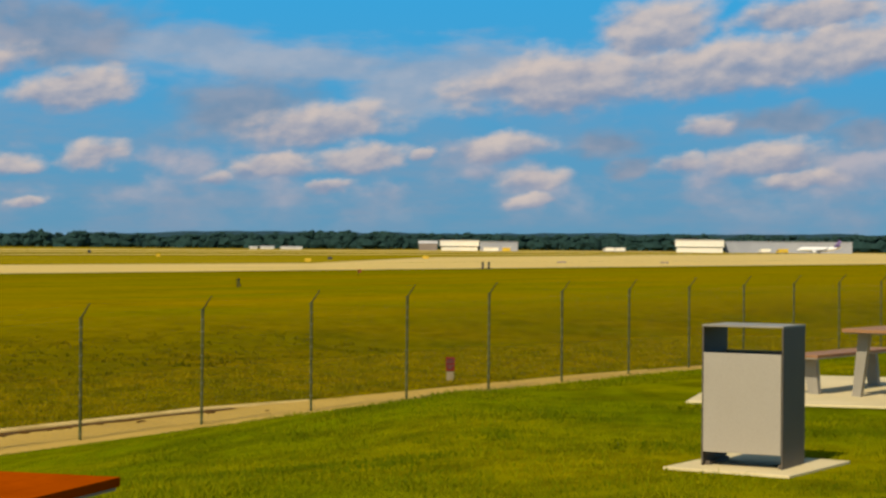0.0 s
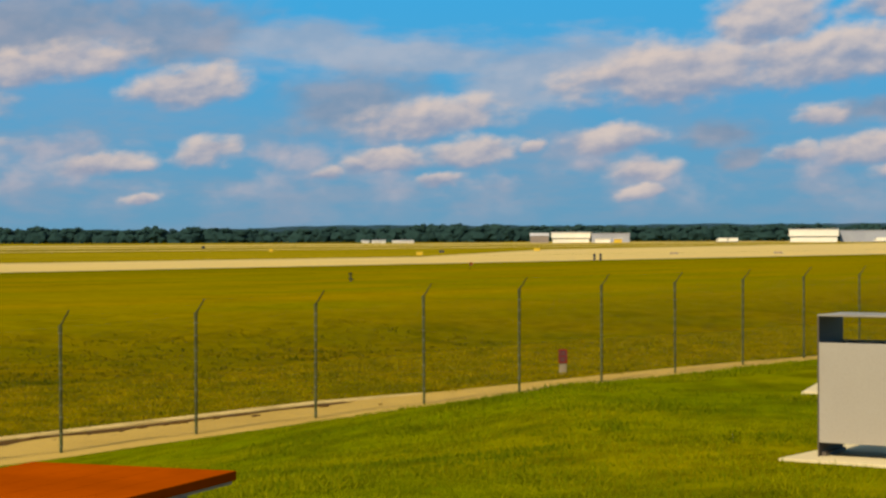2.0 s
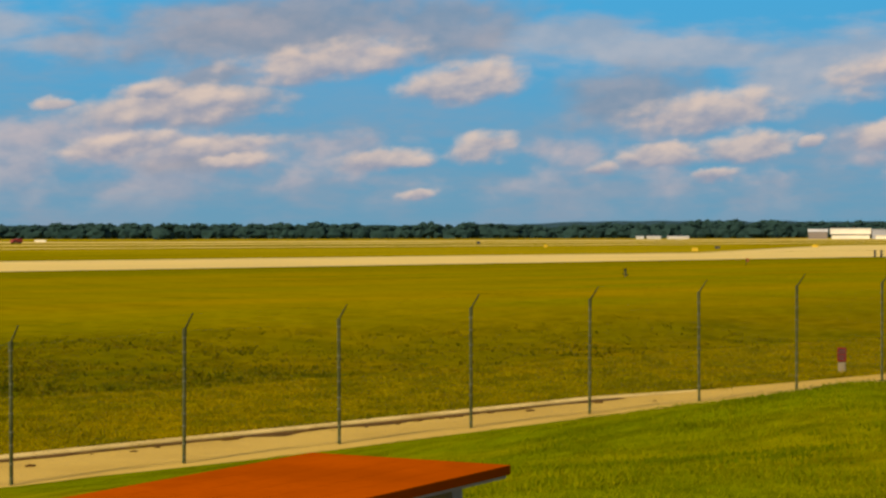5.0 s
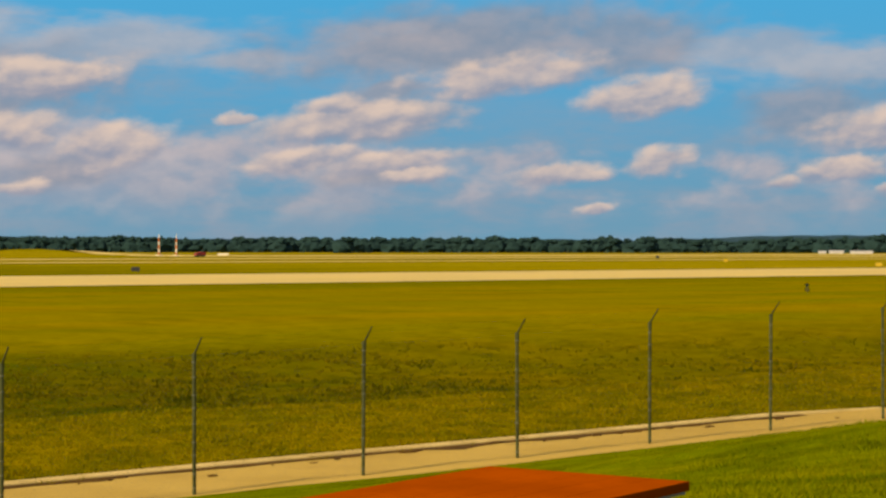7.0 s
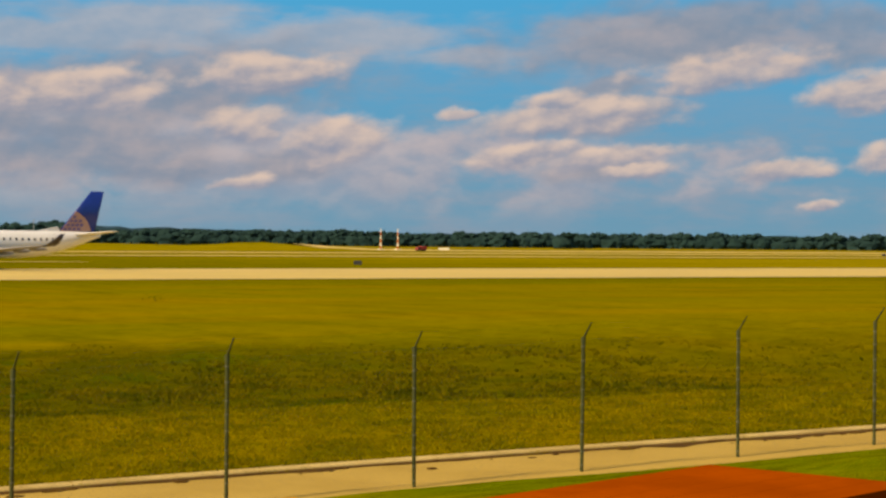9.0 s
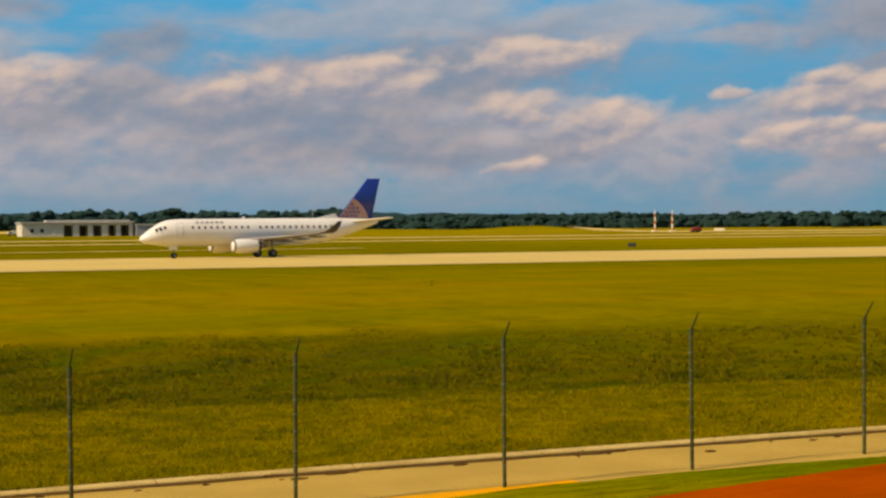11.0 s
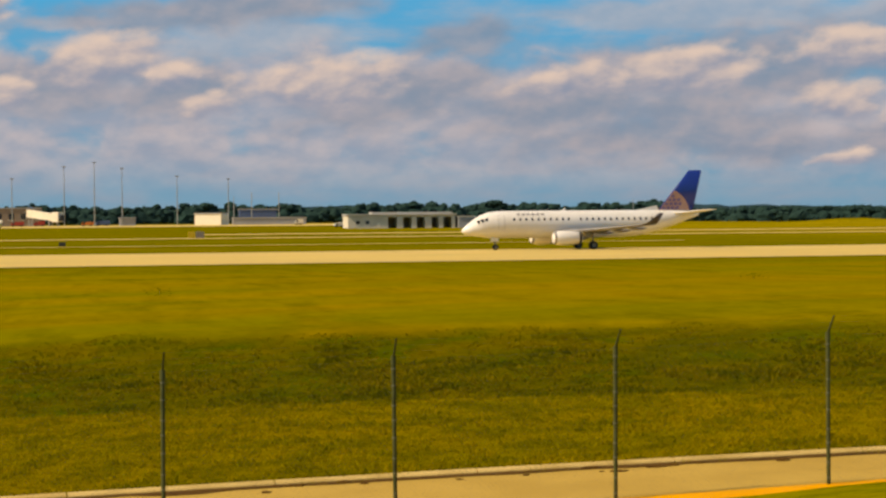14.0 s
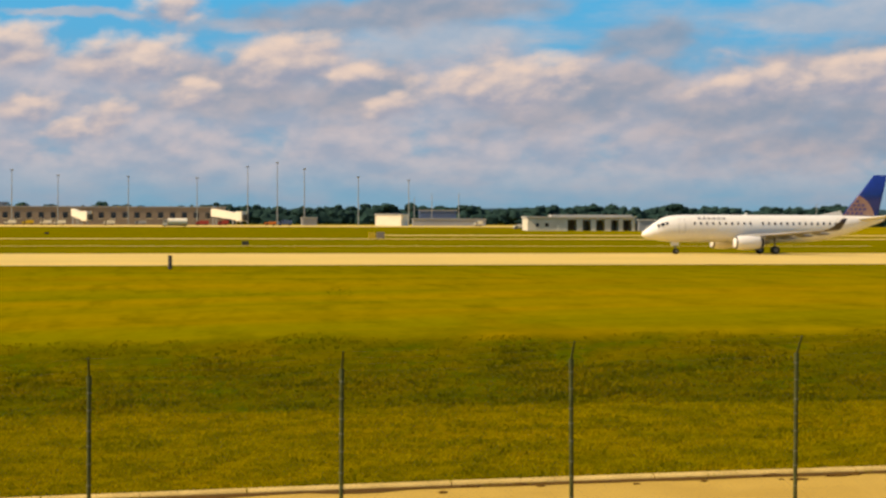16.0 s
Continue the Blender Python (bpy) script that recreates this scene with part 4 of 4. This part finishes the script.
# hangars seen at the start
hall("hangar", 53.62, 1500, 30, 25, 7.6, M_CREAM, M_ROOFING, "bright white two-tier hangar with an overhanging upper wall", "hangar", turn=-54, two_tier=True)
hall("hangar", 54.80, 1500, 29, 25, 6.8, M_GREYCLAD, M_GREYCLAD, "grey metal-clad hangar joined to a white one", "hangar", turn=-54)
hall("hangar", 60.50, 1500, 37, 60, 9.4, M_CREAM, M_ROOFING, "large bright white hangar with a band round its middle", "hangar", turn=-61, two_tier=True)
hall("hangar", 61.95, 1520, 96, 40, 8.4, M_GREYCLAD, M_GREYCLAD, "long grey metal-clad hangar", "hangar", turn=-63)
hall("shed", 53.0, 1480, 14, 10, 5.2, M_BRICK, M_ROOFING, "small tan shed with a pitched roof by the hangars", "shed", turn=-53, pitched=2.0)
hall("shed", 54.9, 1440, 11, 6, 2.6, M_CREAM, M_ROOFING, "low white shed before a grey hangar", "shed", turn=-55)
hall("shed", 55.45, 1440, 6, 6, 2.6, M_SIGNYELLOW, M_ROOFING, "low yellow shed before a grey hangar", "shed", turn=-55)
for bearing, w, h in ((48.05, 6, 1.1), (48.35, 11, 1.4), (48.95, 17, 1.2)):
    hall("shed", bearing, 1550, w, 8, h, M_CREAM, M_ROOFING, "small pale building among the trees", "shed", turn=-bearing, pitched=0.8)
far_plane = build_airliner("white cargo jet with a purple tail parked at a hangar", M_PURPLE, detail=False)
x, y = place(64.0, 1440)
far_plane.matrix_basis = pose(x, y, Z0 + 0.06, 0, 0, -58)

# fire station: a closed wing, then five open bays between piers under one roof
def build_station(bearing, dist):
    x, y = place(bearing, dist)
    root = tagged(empty("fire_station", x, y, Z0 + rise(x, y), -3), "low cream fire station with five dark open bays", "fire station")
    w, d, h = 43.0, 16.0, 5.2
    part("wall", block(0, 15.2, 0, d, 0, h), M_STATION, root)
    part("back_wall", block(15.2, w, 7.0, d, 0, h), M_BRICK, root, "dim brown inner wall")
    part("lintel", block(15.2, w, 0.15, 7.0, 4.25, h), M_STATION, root)
    for a, b in ((15.2, 16.0), (19.6, 22.0), (25.4, 27.4), (30.8, 33.4), (36.4, 38.2), (41.6, 43.0)):
        part("pier", block(a, b, 0, 7.0, 0, 4.25), M_STATION, root)
    part("roof", block(-0.5, w + 0.5, -0.9, d + 0.4, h, h + 0.45), M_ROOFING, root)
    part("clerestory", block(9.5, 42, 1.0, 8, h + 0.45, h + 1.15), M_ROOFING, root, "raised pale roof section")
    for a, b in ((3.2, 4.6), (7.0, 8.4)):
        win = part("window", block(a, b, -0.06, 0.1, 1.6, 3.0), M_DARKGLASS, root)
        part("window_sill", block(a - 0.1, b + 0.1, -0.2, 0.1, 1.48, 1.6), M_CREAM, win)
    part("door", block(11.6, 12.7, -0.06, 0.1, 0.05, 2.2), M_CREAM, root)


M_STATION = surface("pale_grey_render", (0.66, 0.6, 0.47), (0.56, 0.5, 0.39), 0.75, scale=0.3, fine=2.0, bumps=0.0)
build_station(10.47, 770)
hall("annexe", 13.72, 775, 6.5, 10, 4.2, M_GREYCLAD, M_ROOFING, "low grey annexe beside the fire station", "annexe", turn=-3)

# terminal, with its windows, and low service buildings
hall("terminal", -7.2, 1010, 155, 30, 9.0, M_BRICK, M_GREYCLAD, "long brown brick terminal with a row of dark windows", "terminal", turn=0.0, window_row=26)
hall("terminal_annexe", -8.5, 1050, 70, 30, 11.5, M_GREYCLAD, M_GREYCLAD, "grey upper part of the terminal", "terminal", turn=0.0)
hall("shed", 3.85, 960, 7.5, 6, 3.6, M_GREYCLAD, M_GREYCLAD, "small blue-grey shed at the apron edge", "shed")
hall("depot", 6.0, 985, 14, 10, 5.6, M_CREAM, M_GREYCLAD, "small white depot with a dark roof", "depot", turn=-28)
hall("depot", 7.1, 960, 36, 8, 3.2, M_GREYCLAD, M_GREYCLAD, "long low grey service building", "depot", turn=-5)
hall("depot", 7.3, 1060, 20, 12, 8.0, M_BLUEPAINT, M_GREYCLAD, "dark blue hall behind the service building", "depot", turn=-5)


def build_mast(bearing, top, dist, heads):
    x, y = place(bearing, dist)
    h = 4.055 - Z0 - rise(x, y) + dist * tan(radians(top))
    root = tagged(empty("light_mast", x, y, Z0 + rise(x, y)), "tall thin grey apron light mast", "light mast", group="apron light masts")
    part("pole", rod((0, 0, 0), (0, 0, h), 0.3, 0.16, seg=8), M_MAST, root)
    if heads:
        arm = part("crossarm", block(-0.7, 0.7, -0.12, 0.12, h - 0.35, h - 0.1), M_MAST, root)
        for o in (-0.55, 0.0, 0.55):
            part("lamp_head", block(o - 0.22, o + 0.22, -0.45, 0.2, h - 0.2, h + 0.25, bevel=0.05), M_MAST, arm)


M_MAST = surface("dull_grey_mast", (0.24, 0.26, 0.27), (0.2, 0.22, 0.23), 0.6, scale=0.3, fine=3.0, bumps=0.0)
for bearing, top in ((-4.48, 1.49), (-3.18, 1.34), (-1.18, 1.32), (0.8, 1.29), (2.27, 1.63), (3.13, 1.75), (3.92, 1.57), (5.5, 1.34), (6.98, 1.25)):
    build_mast(bearing, top, 960, True)
for bearing, top in ((7.14, 0.74), (7.66, 0.86), (8.45, 0.87), (18.83, 0.57), (-6.5, 1.3)):
    build_mast(bearing, top, 1050, False)


def build_jet_bridge(bearing, dist, length, turn):
    x, y = place(bearing, dist)
    root = tagged(empty("jet_bridge", x, y, Z0 + rise(x, y), turn), "cream boarding bridge sloping on steel legs", "jet bridge", group="jet bridges")
    bm = prism(bmesh.new(), [(0, 4.4), (length, 2.6), (length, 5.8), (0, 8.0)], "y", -1.6, 1.6)
    part("tunnel", bm, M_CREAM, root)
    part("cab", block(length, length + 3.6, -2.0, 2.0, 2.0, 6.6, bevel=0.2), M_CREAM, root)
    part("bellows", block(length + 3.6, length + 4.5, -1.6, 1.6, 2.4, 5.3), M_BLACK, root, "dark folding canopy")
    for a in (1.0, length - 2.0):
        leg = part("leg", rod((a, -1.2, 0), (a, -1.2, 3.6), 0.35, seg=8), M_GREYCLAD, root)
        part("leg", rod((a, 1.2, 0), (a, 1.2, 3.6), 0.35, seg=8), M_GREYCLAD, root)
    part("stairs", prism(bmesh.new(), [(length + 1, 0), (length + 1.6, 0), (length - 0.4, 2.8), (length - 1.0, 2.8)], "y", 1.7, 2.4), M_GREYCLAD, root)


build_jet_bridge(1.26, 930, 14.5, -38)
build_jet_bridge(-2.75, 960, 6.5, -38)


def build_vehicle(name, bearing, dist, length, h, paint, label, tank=False, turn=0):
    x, y = place(bearing, dist)
    root = tagged(empty(name, x, y, Z0 + rise(x, y) + 0.06, turn), label, "vehicle", group="apron vehicles")
    part("chassis", block(0, length, -0.9, 0.9, 0.45, 0.75), M_BLACK, root)
    cab = part("cab", prism(bmesh.new(), [(0, 0.7), (0.15, 1.35), (0.75, h * 0.86), (2.0, h * 0.86), (2.0, 0.7)], "y", -1.05, 1.05), M_CREAM if tank else paint, root)
    part("windscreen", prism(bmesh.new(), [(0.22, 1.4), (0.74, h * 0.82), (0.69, h * 0.83), (0.17, 1.42)], "y", -0.9, 0.9), M_DARKGLASS, cab)
    part("side_window", block(0.85, 1.7, -1.08, 1.08, h * 0.52, h * 0.78), M_DARKGLASS, cab)
    if tank:
        part("tank", rod((2.3, 0, h * 0.62), (length, 0, h * 0.62), h * 0.38, seg=16), M_CREAM, root, "white cylindrical tank", )
    else:
        part("body", block(2.0, length, -1.05, 1.05, 0.7, h, bevel=0.08), paint, root)
    for a in (1.0, length - 1.2):
        for s in (-0.95, 0.95):
            part("wheel", rod((a, s - 0.14, 0.45), (a, s + 0.14, 0.45), 0.45, seg=12), M_TYRE, root)


build_vehicle("fuel_truck", -0.2, 840, 10.5, 3.6, M_CREAM, "white fuel tanker truck on the apron edge", tank=True)
build_vehicle("van", 0.75, 900, 6.0, 2.3, M_RED, "red airport service van")
build_vehicle("van", 1.4, 915, 5.0, 2.5, M_RED, "red airport service van under a boarding bridge")
build_vehicle("van", 2.75, 900, 5.5, 1.9, M_ORANGE, "orange airport service truck")
build_vehicle("van", 3.15, 905, 6.5, 2.6, M_BLUEPAINT, "dark blue-grey airport service van")
for k, (bearing, paint, what) in enumerate(((-4.7, M_CREAM, "pale"), (-4.2, M_SIGNYELLOW, "yellow"), (-3.7, M_CREAM, "pale"), (-3.3, M_CREAM, "pale"), (-1.9, M_CREAM, "pale"), (-1.0, M_GREYCLAD, "grey"))):
    build_vehicle("van", bearing, 930, 5.5, 2.3, paint, what + " van parked along the terminal")
build_vehicle("van", 8.9, 900, 4.0, 2.6, M_CREAM, "white van by the service building")
for bearing, paint, what in ((14.6, M_RED, "red"), (15.0, M_CREAM, "white"), (16.0, M_CREAM, "white"), (29.9, M_RED, "red and white"), (10.05, M_CREAM, "white")):
    build_vehicle("van", bearing, 800, 4.6, 2.0, paint, what + " vehicle far across the field")
for bearing, paint, what in ((62.9, M_CREAM, "white"), (63.4, M_SIGNYELLOW, "yellow"), (58.4, M_CREAM, "white"), (58.7, M_CREAM, "white")):
    build_vehicle("truck", bearing, 1380, 8.5, 3.2, paint, what + " truck parked before the hangars", turn=-bearing)


def build_tower(bearing, dist, h):
    x, y = place(bearing, dist)
    root = tagged(empty("antenna_tower", x, y, Z0 + rise(x, y)), "slim antenna tower banded orange and white", "antenna tower", group="antenna towers")
    n = 6
    for i in range(n):
        part("band", rod((0, 0, h * i / n), (0, 0, h * (i + 1) / n), 0.42 - 0.04 * i, 0.42 - 0.04 * (i + 1), seg=6), M_ORANGE if i % 2 == 0 else M_CREAM, root)
    part("foot", block(-1.2, 1.2, -1.2, 1.2, 0, 0.5), M_CREAM, root)


build_tower(28.86, 860, 9.4)
build_tower(29.36, 860, 9.4)


def build_board(bearing, dist, w, h, face, label, turn=0.0):
    x, y = place(bearing, dist)
    root = tagged(empty("airfield_sign", x, y, Z0 + rise(x, y) + 0.02, -bearing + turn), label, "airfield sign", group="airfield signs")
    part("panel", block(-w / 2, w / 2, -0.12, 0.12, 0.25, 0.25 + h, bevel=0.03), face, root)
    part("leg", block(-w * 0.38, -w * 0.32, -0.05, 0.05, -0.1, 0.25), M_STEEL, root)
    part("leg", block(w * 0.32, w * 0.38, -0.05, 0.05, -0.1, 0.25), M_STEEL, root)


for bearing, dist, w, h, face, what in ((28.19, 300, 1.25, 0.62, M_BLACK, "dark"), (2.2, 300, 1.0, 0.6, M_BLACK, "dark"), (49.75, 400, 1.3, 0.7, M_SIGNYELLOW, "yellow"),
                                        (45.4, 520, 1.0, 0.7, M_SIGNYELLOW, "yellow"), (50.4, 470, 1.1, 0.6, M_BLACK, "dark"), (43.43, 700, 1.2, 1.0, M_BLACK, "dark"),
                                        (16.6, 520, 1.6, 1.6, M_SIGNYELLOW, "yellow"), (5.9, 430, 1.5, 1.4, M_SIGNYELLOW, "yellow"), (6.15, 430, 1.8, 1.4, M_BRICK, "brown"),
                                        (-3.5, 560, 1.2, 0.6, M_BLACK, "dark"), (18.9, 620, 1.4, 1.6, M_CREAM, "white"), (15.6, 520, 1.3, 0.5, M_BLACK, "dark"),
                                        (57.2, 420, 1.9, 0.3, M_BRICK, "brown"), (60.2, 430, 1.8, 0.3, M_BRICK, "brown"), (53.2, 520, 1.6, 0.7, M_SIGNYELLOW, "yellow"), (30.72, 900, 5.0, 0.9, M_CREAM, "pale")):
    build_board(bearing, dist, w, h, face, what + " airfield guidance sign standing in the grass")


def build_marker(bearing, dist, h, r):
    x, y = place(bearing, dist)
    root = tagged(empty("runway_marker", x, y, ground_z(x, y)), "black upright runway edge marker with a pale band", "runway marker", group="runway markers")
    part("post", rod((0, 0, -0.1), (0, 0, h), r, r * 0.9, seg=12), M_BLACK, root)
    part("band", rod((0.0, 0.0, h * 0.44), (0.0, 0.0, h * 0.54), r * 1.03, seg=12), M_STAKE, root, "pale reflective band")


build_marker(0.02, 157, 1.1, 0.17)
build_marker(54.88, 322, 1.15, 0.2)
build_marker(55.06, 322, 1.15, 0.2)


def build_flag():
    x, y = place(51.22, 232)
    root = tagged(empty("marker_flag", x, y, ground_z(x, y)), "small orange marker flag on a stake in the grass", "marker flag")
    part("stake", rod((0, 0, -0.1), (0, 0, 0.9), 0.03, seg=6), M_STEEL, root)
    part("cloth", prism(bmesh.new(), [(0, 0.4), (0.6, 0.5), (0.62, 0.85), (0, 0.9)], "y", -0.02, 0.02), M_ORANGE, root)


build_flag()


M_NOTICE = surface("faded_red_notice", (0.17, 0.014, 0.006), (0.12, 0.01, 0.005), 0.8, scale=4.0, fine=30.0, bumps=0.0, spec=0.1)


def build_notice():
    """Short white stake with a red notice, beyond the service road."""
    x, y = 36.75, 26.75
    root = tagged(empty("notice_post", x, y, fence_z(x) - 0.02, -54), "red notice plate on a short pale marker post", "notice post")
    part("stake", block(-0.085, 0.085, -0.02, 0.02, -0.1, 0.36, bevel=0.006), M_STAKE, root, "pale flat stake")
    plate = part("plate", block(-0.105, 0.105, -0.045, -0.02, 0.3, 0.62, bevel=0.004), M_NOTICE, root, "dark red notice plate")
    for z, w in ((0.56, 0.07), (0.5, 0.09), (0.42, 0.08), (0.36, 0.06)):
        part("text_bar", block(-w, w, -0.05, -0.044, z - 0.016, z + 0.016), M_BLACK, plate)


build_notice()

# ---------------------------------------------------------------- tufts of grass
def blades(name, count, inside, tall, width, lean, seed, mat, label, per=7):
    rng = random.Random(seed)
    vs, fs = [], []
    made = 0
    while made < count:
        spot = inside(rng)
        if spot is None:
            continue
        made += 1
        x, y, size = spot
        z = ground_z(x, y)
        for _ in range(per):
            bx, by = x + rng.gauss(0, 0.05 * size), y + rng.gauss(0, 0.05 * size)
            a, h = rng.uniform(0, 2 * pi), tall * size * rng.uniform(0.5, 1.2)
            w = width * size * 0.5
            la, ll = rng.uniform(0, 2 * pi), h * rng.uniform(0.1, lean)
            i = len(vs)
            vs += [(bx - w * cos(a), by - w * sin(a), z - 0.01), (bx + w * cos(a), by + w * sin(a), z - 0.01),
                   (bx + ll * cos(la), by + ll * sin(la), z + h)]
            fs.append((i, i + 1, i + 2))
    me = bpy.data.meshes.new(name)
    me.from_pydata(vs, [], fs)
    tagged(link(name, me, mat), label, "grass", kind="stuff")


def blade_material(name, young, dry, shade, size):
    m, nt, b = material(name)
    p = position(nt)
    rnd = nt.nodes.new("ShaderNodeNewGeometry").outputs["Random Per Island"]
    patch = ramp(nt, noise_tex(nt, p, size, 4, 0.65), 0.42, 0.6)
    col = mix(nt, math_node(nt, "MULTIPLY", rnd, 0.7), young, dry)
    col = mix(nt, math_node(nt, "MULTIPLY", patch, 0.75), col, shade)
    nt.links.new(col, b.inputs["Base Color"])
    b.inputs["Roughness"].default_value, b.inputs["Specular IOR Level"].default_value = 0.8, 0.05
    leaf, both, out = nt.nodes.new("ShaderNodeBsdfTranslucent"), nt.nodes.new("ShaderNodeMixShader"), nt.nodes["Material Output"]
    nt.links.new(col, leaf.inputs["Color"])
    both.inputs[0].default_value = 0.5
    nt.links.new(b.outputs[0], both.inputs[1]), nt.links.new(leaf.outputs[0], both.inputs[2])
    nt.links.new(both.outputs[0], out.inputs["Surface"])
    return m


M_LONG = blade_material("long_grass_blades", (0.17, 0.152, 0.002), (0.29, 0.18, 0.003), (0.075, 0.088, 0.001), 0.5)
M_BLADE = blade_material("verge_grass_blades", (0.28, 0.228, 0.003), (0.42, 0.27, 0.004), (0.19, 0.172, 0.002), 0.9)
M_LAWN_BLADE = blade_material("lawn_blades", (0.205, 0.235, 0.003), (0.37, 0.3, 0.005), (0.095, 0.14, 0.002), 0.7)


def on_lawn(rng):
    b, d = radians(rng.uniform(22, 70)), 6.5 + 40 * rng.random() ** 1.4
    x, y = d * sin(b), d * cos(b)
    if y > 22.6 or (12.5 < x < 14 and 6.1 < y < 7.4) or (18 < x < 24 and 7.0 < y < 12):
        return None
    lush = noise.noise((x * 1.1, y * 0.8, 11.0))
    if lush < rng.uniform(-1.2, 0.4):
        return None
    return x, y, rng.uniform(0.6, 1.2) * (1.0 + 1.1 * max(0.0, lush)) * (1.0 - 0.6 * smooth(12, 19, y))


def on_swale(rng):
    x = rng.uniform(-8, 55)
    y = swale_near(x) + rng.gauss(0.0, 0.7)
    return x, y, rng.uniform(0.5, 1.4)


def on_verge(rng):
    x = rng.uniform(-8, 60)
    y = kerb_y(x) + 0.3 + rng.random() ** 1.1 * (swale_near(x) - kerb_y(x))
    return x, y, rng.uniform(0.6, 1.1) * (1.0 + 0.8 * max(0.0, noise.noise((x * 0.8, y * 0.5, 7.0))))


def on_roadside(rng):
    x = rng.uniform(-6, 45)
    y = kerb_y(x) - 0.02 - abs(rng.gauss(0, 0.06)) if rng.random() < 0.45 else kerb_y(x) + 0.33
    if noise.noise((x * 0.7, 3.0, 2.0)) < 0.12:
        return None
    return x, y, rng.uniform(0.6, 1.4)


blades("lawn_tufts", 58000, on_lawn, 0.032, 0.011, 1.5, 3, M_LAWN_BLADE, "short tufts of mown green lawn", per=5)
def in_swale(rng):
    x, y = rng.uniform(-10, 54), rng.uniform(33, 68)
    lush = noise.noise((x * 0.33, y * 0.2, 21.0)) + 0.5 * noise.noise((x * 0.9, y * 0.5, 4.0))
    if y < swale_near(x) + 0.1 + 0.5 * lush or y > swale_far(x) + 2.5 * lush or rng.random() < smooth(15, 45, x) * 0.75 or lush < rng.uniform(-1.1, 0.35):
        return None
    edge = min(smooth(0.0, 3.0, y - swale_near(x)), smooth(0.0, 7.0, swale_far(x) + 2.5 * lush - y))
    return x, y, rng.uniform(0.5, 1.2) * (0.6 + 0.4 * edge + 1.1 * edge * max(0.0, lush))


blades("swale_grass", 17000, in_swale, 0.085, 0.05, 1.6, 9, M_LONG, "long dark olive grass in the swale", per=6)
blades("swale_grass", 900, on_swale, 0.07, 0.03, 0.8, 4, M_BLADE, "longer straw-tipped tufts of grass in the swale")
blades("verge_grass", 26000, on_verge, 0.065, 0.035, 1.3, 5, M_BLADE, "mown yellow-green verge behind the kerb")
blades("kerb_weeds", 420, on_roadside, 0.1, 0.02, 1.6, 6, M_BLADE, "straggling weeds along the kerb")


M_WEED = surface("weed_leaves", (0.055, 0.08, 0.001), (0.04, 0.06, 0.001), 0.9, scale=3.0, fine=20.0, bumps=0.0, spec=0.0)


def build_weed(x, y, s, seed, label="small dark bushy weed standing in the field", leaf=None, spread=1.0):
    rng = random.Random(seed)
    root = tagged(empty("weed", x, y, ground_z(x, y)), label, "weed")
    bm = bmesh.new()
    for _ in range(70):
        a, r, h = rng.uniform(0, 2 * pi), rng.uniform(0, 0.28) * s * spread, rng.uniform(0.15, 1.0) * s
        c = Vector((r * cos(a), r * sin(a), h))
        u = Vector((rng.uniform(-1, 1), rng.uniform(-1, 1), rng.uniform(-0.3, 1))).normalized() * 0.12 * s
        v = u.cross(Vector((rng.uniform(-1, 1), rng.uniform(-1, 1), 0.3))).normalized() * 0.05 * s
        bm.faces.new([bm.verts.new(c + q) for q in (u, v, -u, -v)])
    part("leaves", bm, leaf or M_LEAF, root)
    part("stem", rod((0, 0, -0.05), (0, 0, 0.8 * s), 0.02 * s, 0.008 * s, seg=6), M_BRICK, root)


build_weed(110, 100, 0.75, 1)
for k, (wx, wy) in enumerate(((41.4, 100.9), (8.6, 99.0))):
    build_weed(wx, wy, 0.42, 30 + k, "low spreading dark weed patch in the mown field", M_WEED, 8.0)
for k, (wx, wy, ws) in enumerate(((13.5, 8.15, 0.1), (13.75, 8.05, 0.07), (16.6, 8.2, 0.08))):
    build_weed(wx, wy, ws, 20 + k, "low dark green weed growing in the lawn", M_WEED, 3.2)

# litter of dry leaves and clods on the road by the kerb
def build_clods():
    rng = random.Random(8)
    bm = bmesh.new()
    for _ in range(70):
        x = rng.uniform(-3, 30)
        y = kerb_y(x) - abs(rng.gauss(0.0, 0.3)) - 0.05
        s = rng.uniform(0.02, 0.09)
        r = bmesh.ops.create_icosphere(bm, subdivisions=1, radius=s)
        bmesh.ops.transform(bm, matrix=Matrix.Translation((x, y, road_z(x) + 0.005)) @ Matrix.Diagonal((rng.uniform(1, 2.6), 1, 0.35, 1)), verts=r["verts"])
    tagged(part("road_dirt", bm, M_DIRT), "scattered brown clods and dead leaves on the road", "dirt", kind="stuff")
    # dark brown strip at the kerb's foot, widening in random patches
    strip("kerb_foot_strip", steps((-20, 29, 0.5)), lambda x: kerb_y(x) - 0.24 - 0.1 * noise.noise((x * 2.3, 4, 0)) - 0.55 * max(0, noise.noise((x * 0.9, 1, 0)) + 0.1 * noise.noise((x * 5, 1, 0))), lambda x: kerb_y(x) + 0.02 + 0.25 * smooth(24, 26, x),
          lambda x, y: road_z(x) + 0.007, M_DIRT, "dark brown strip along the foot of the kerb", "dirt", rows=1)


build_clods()
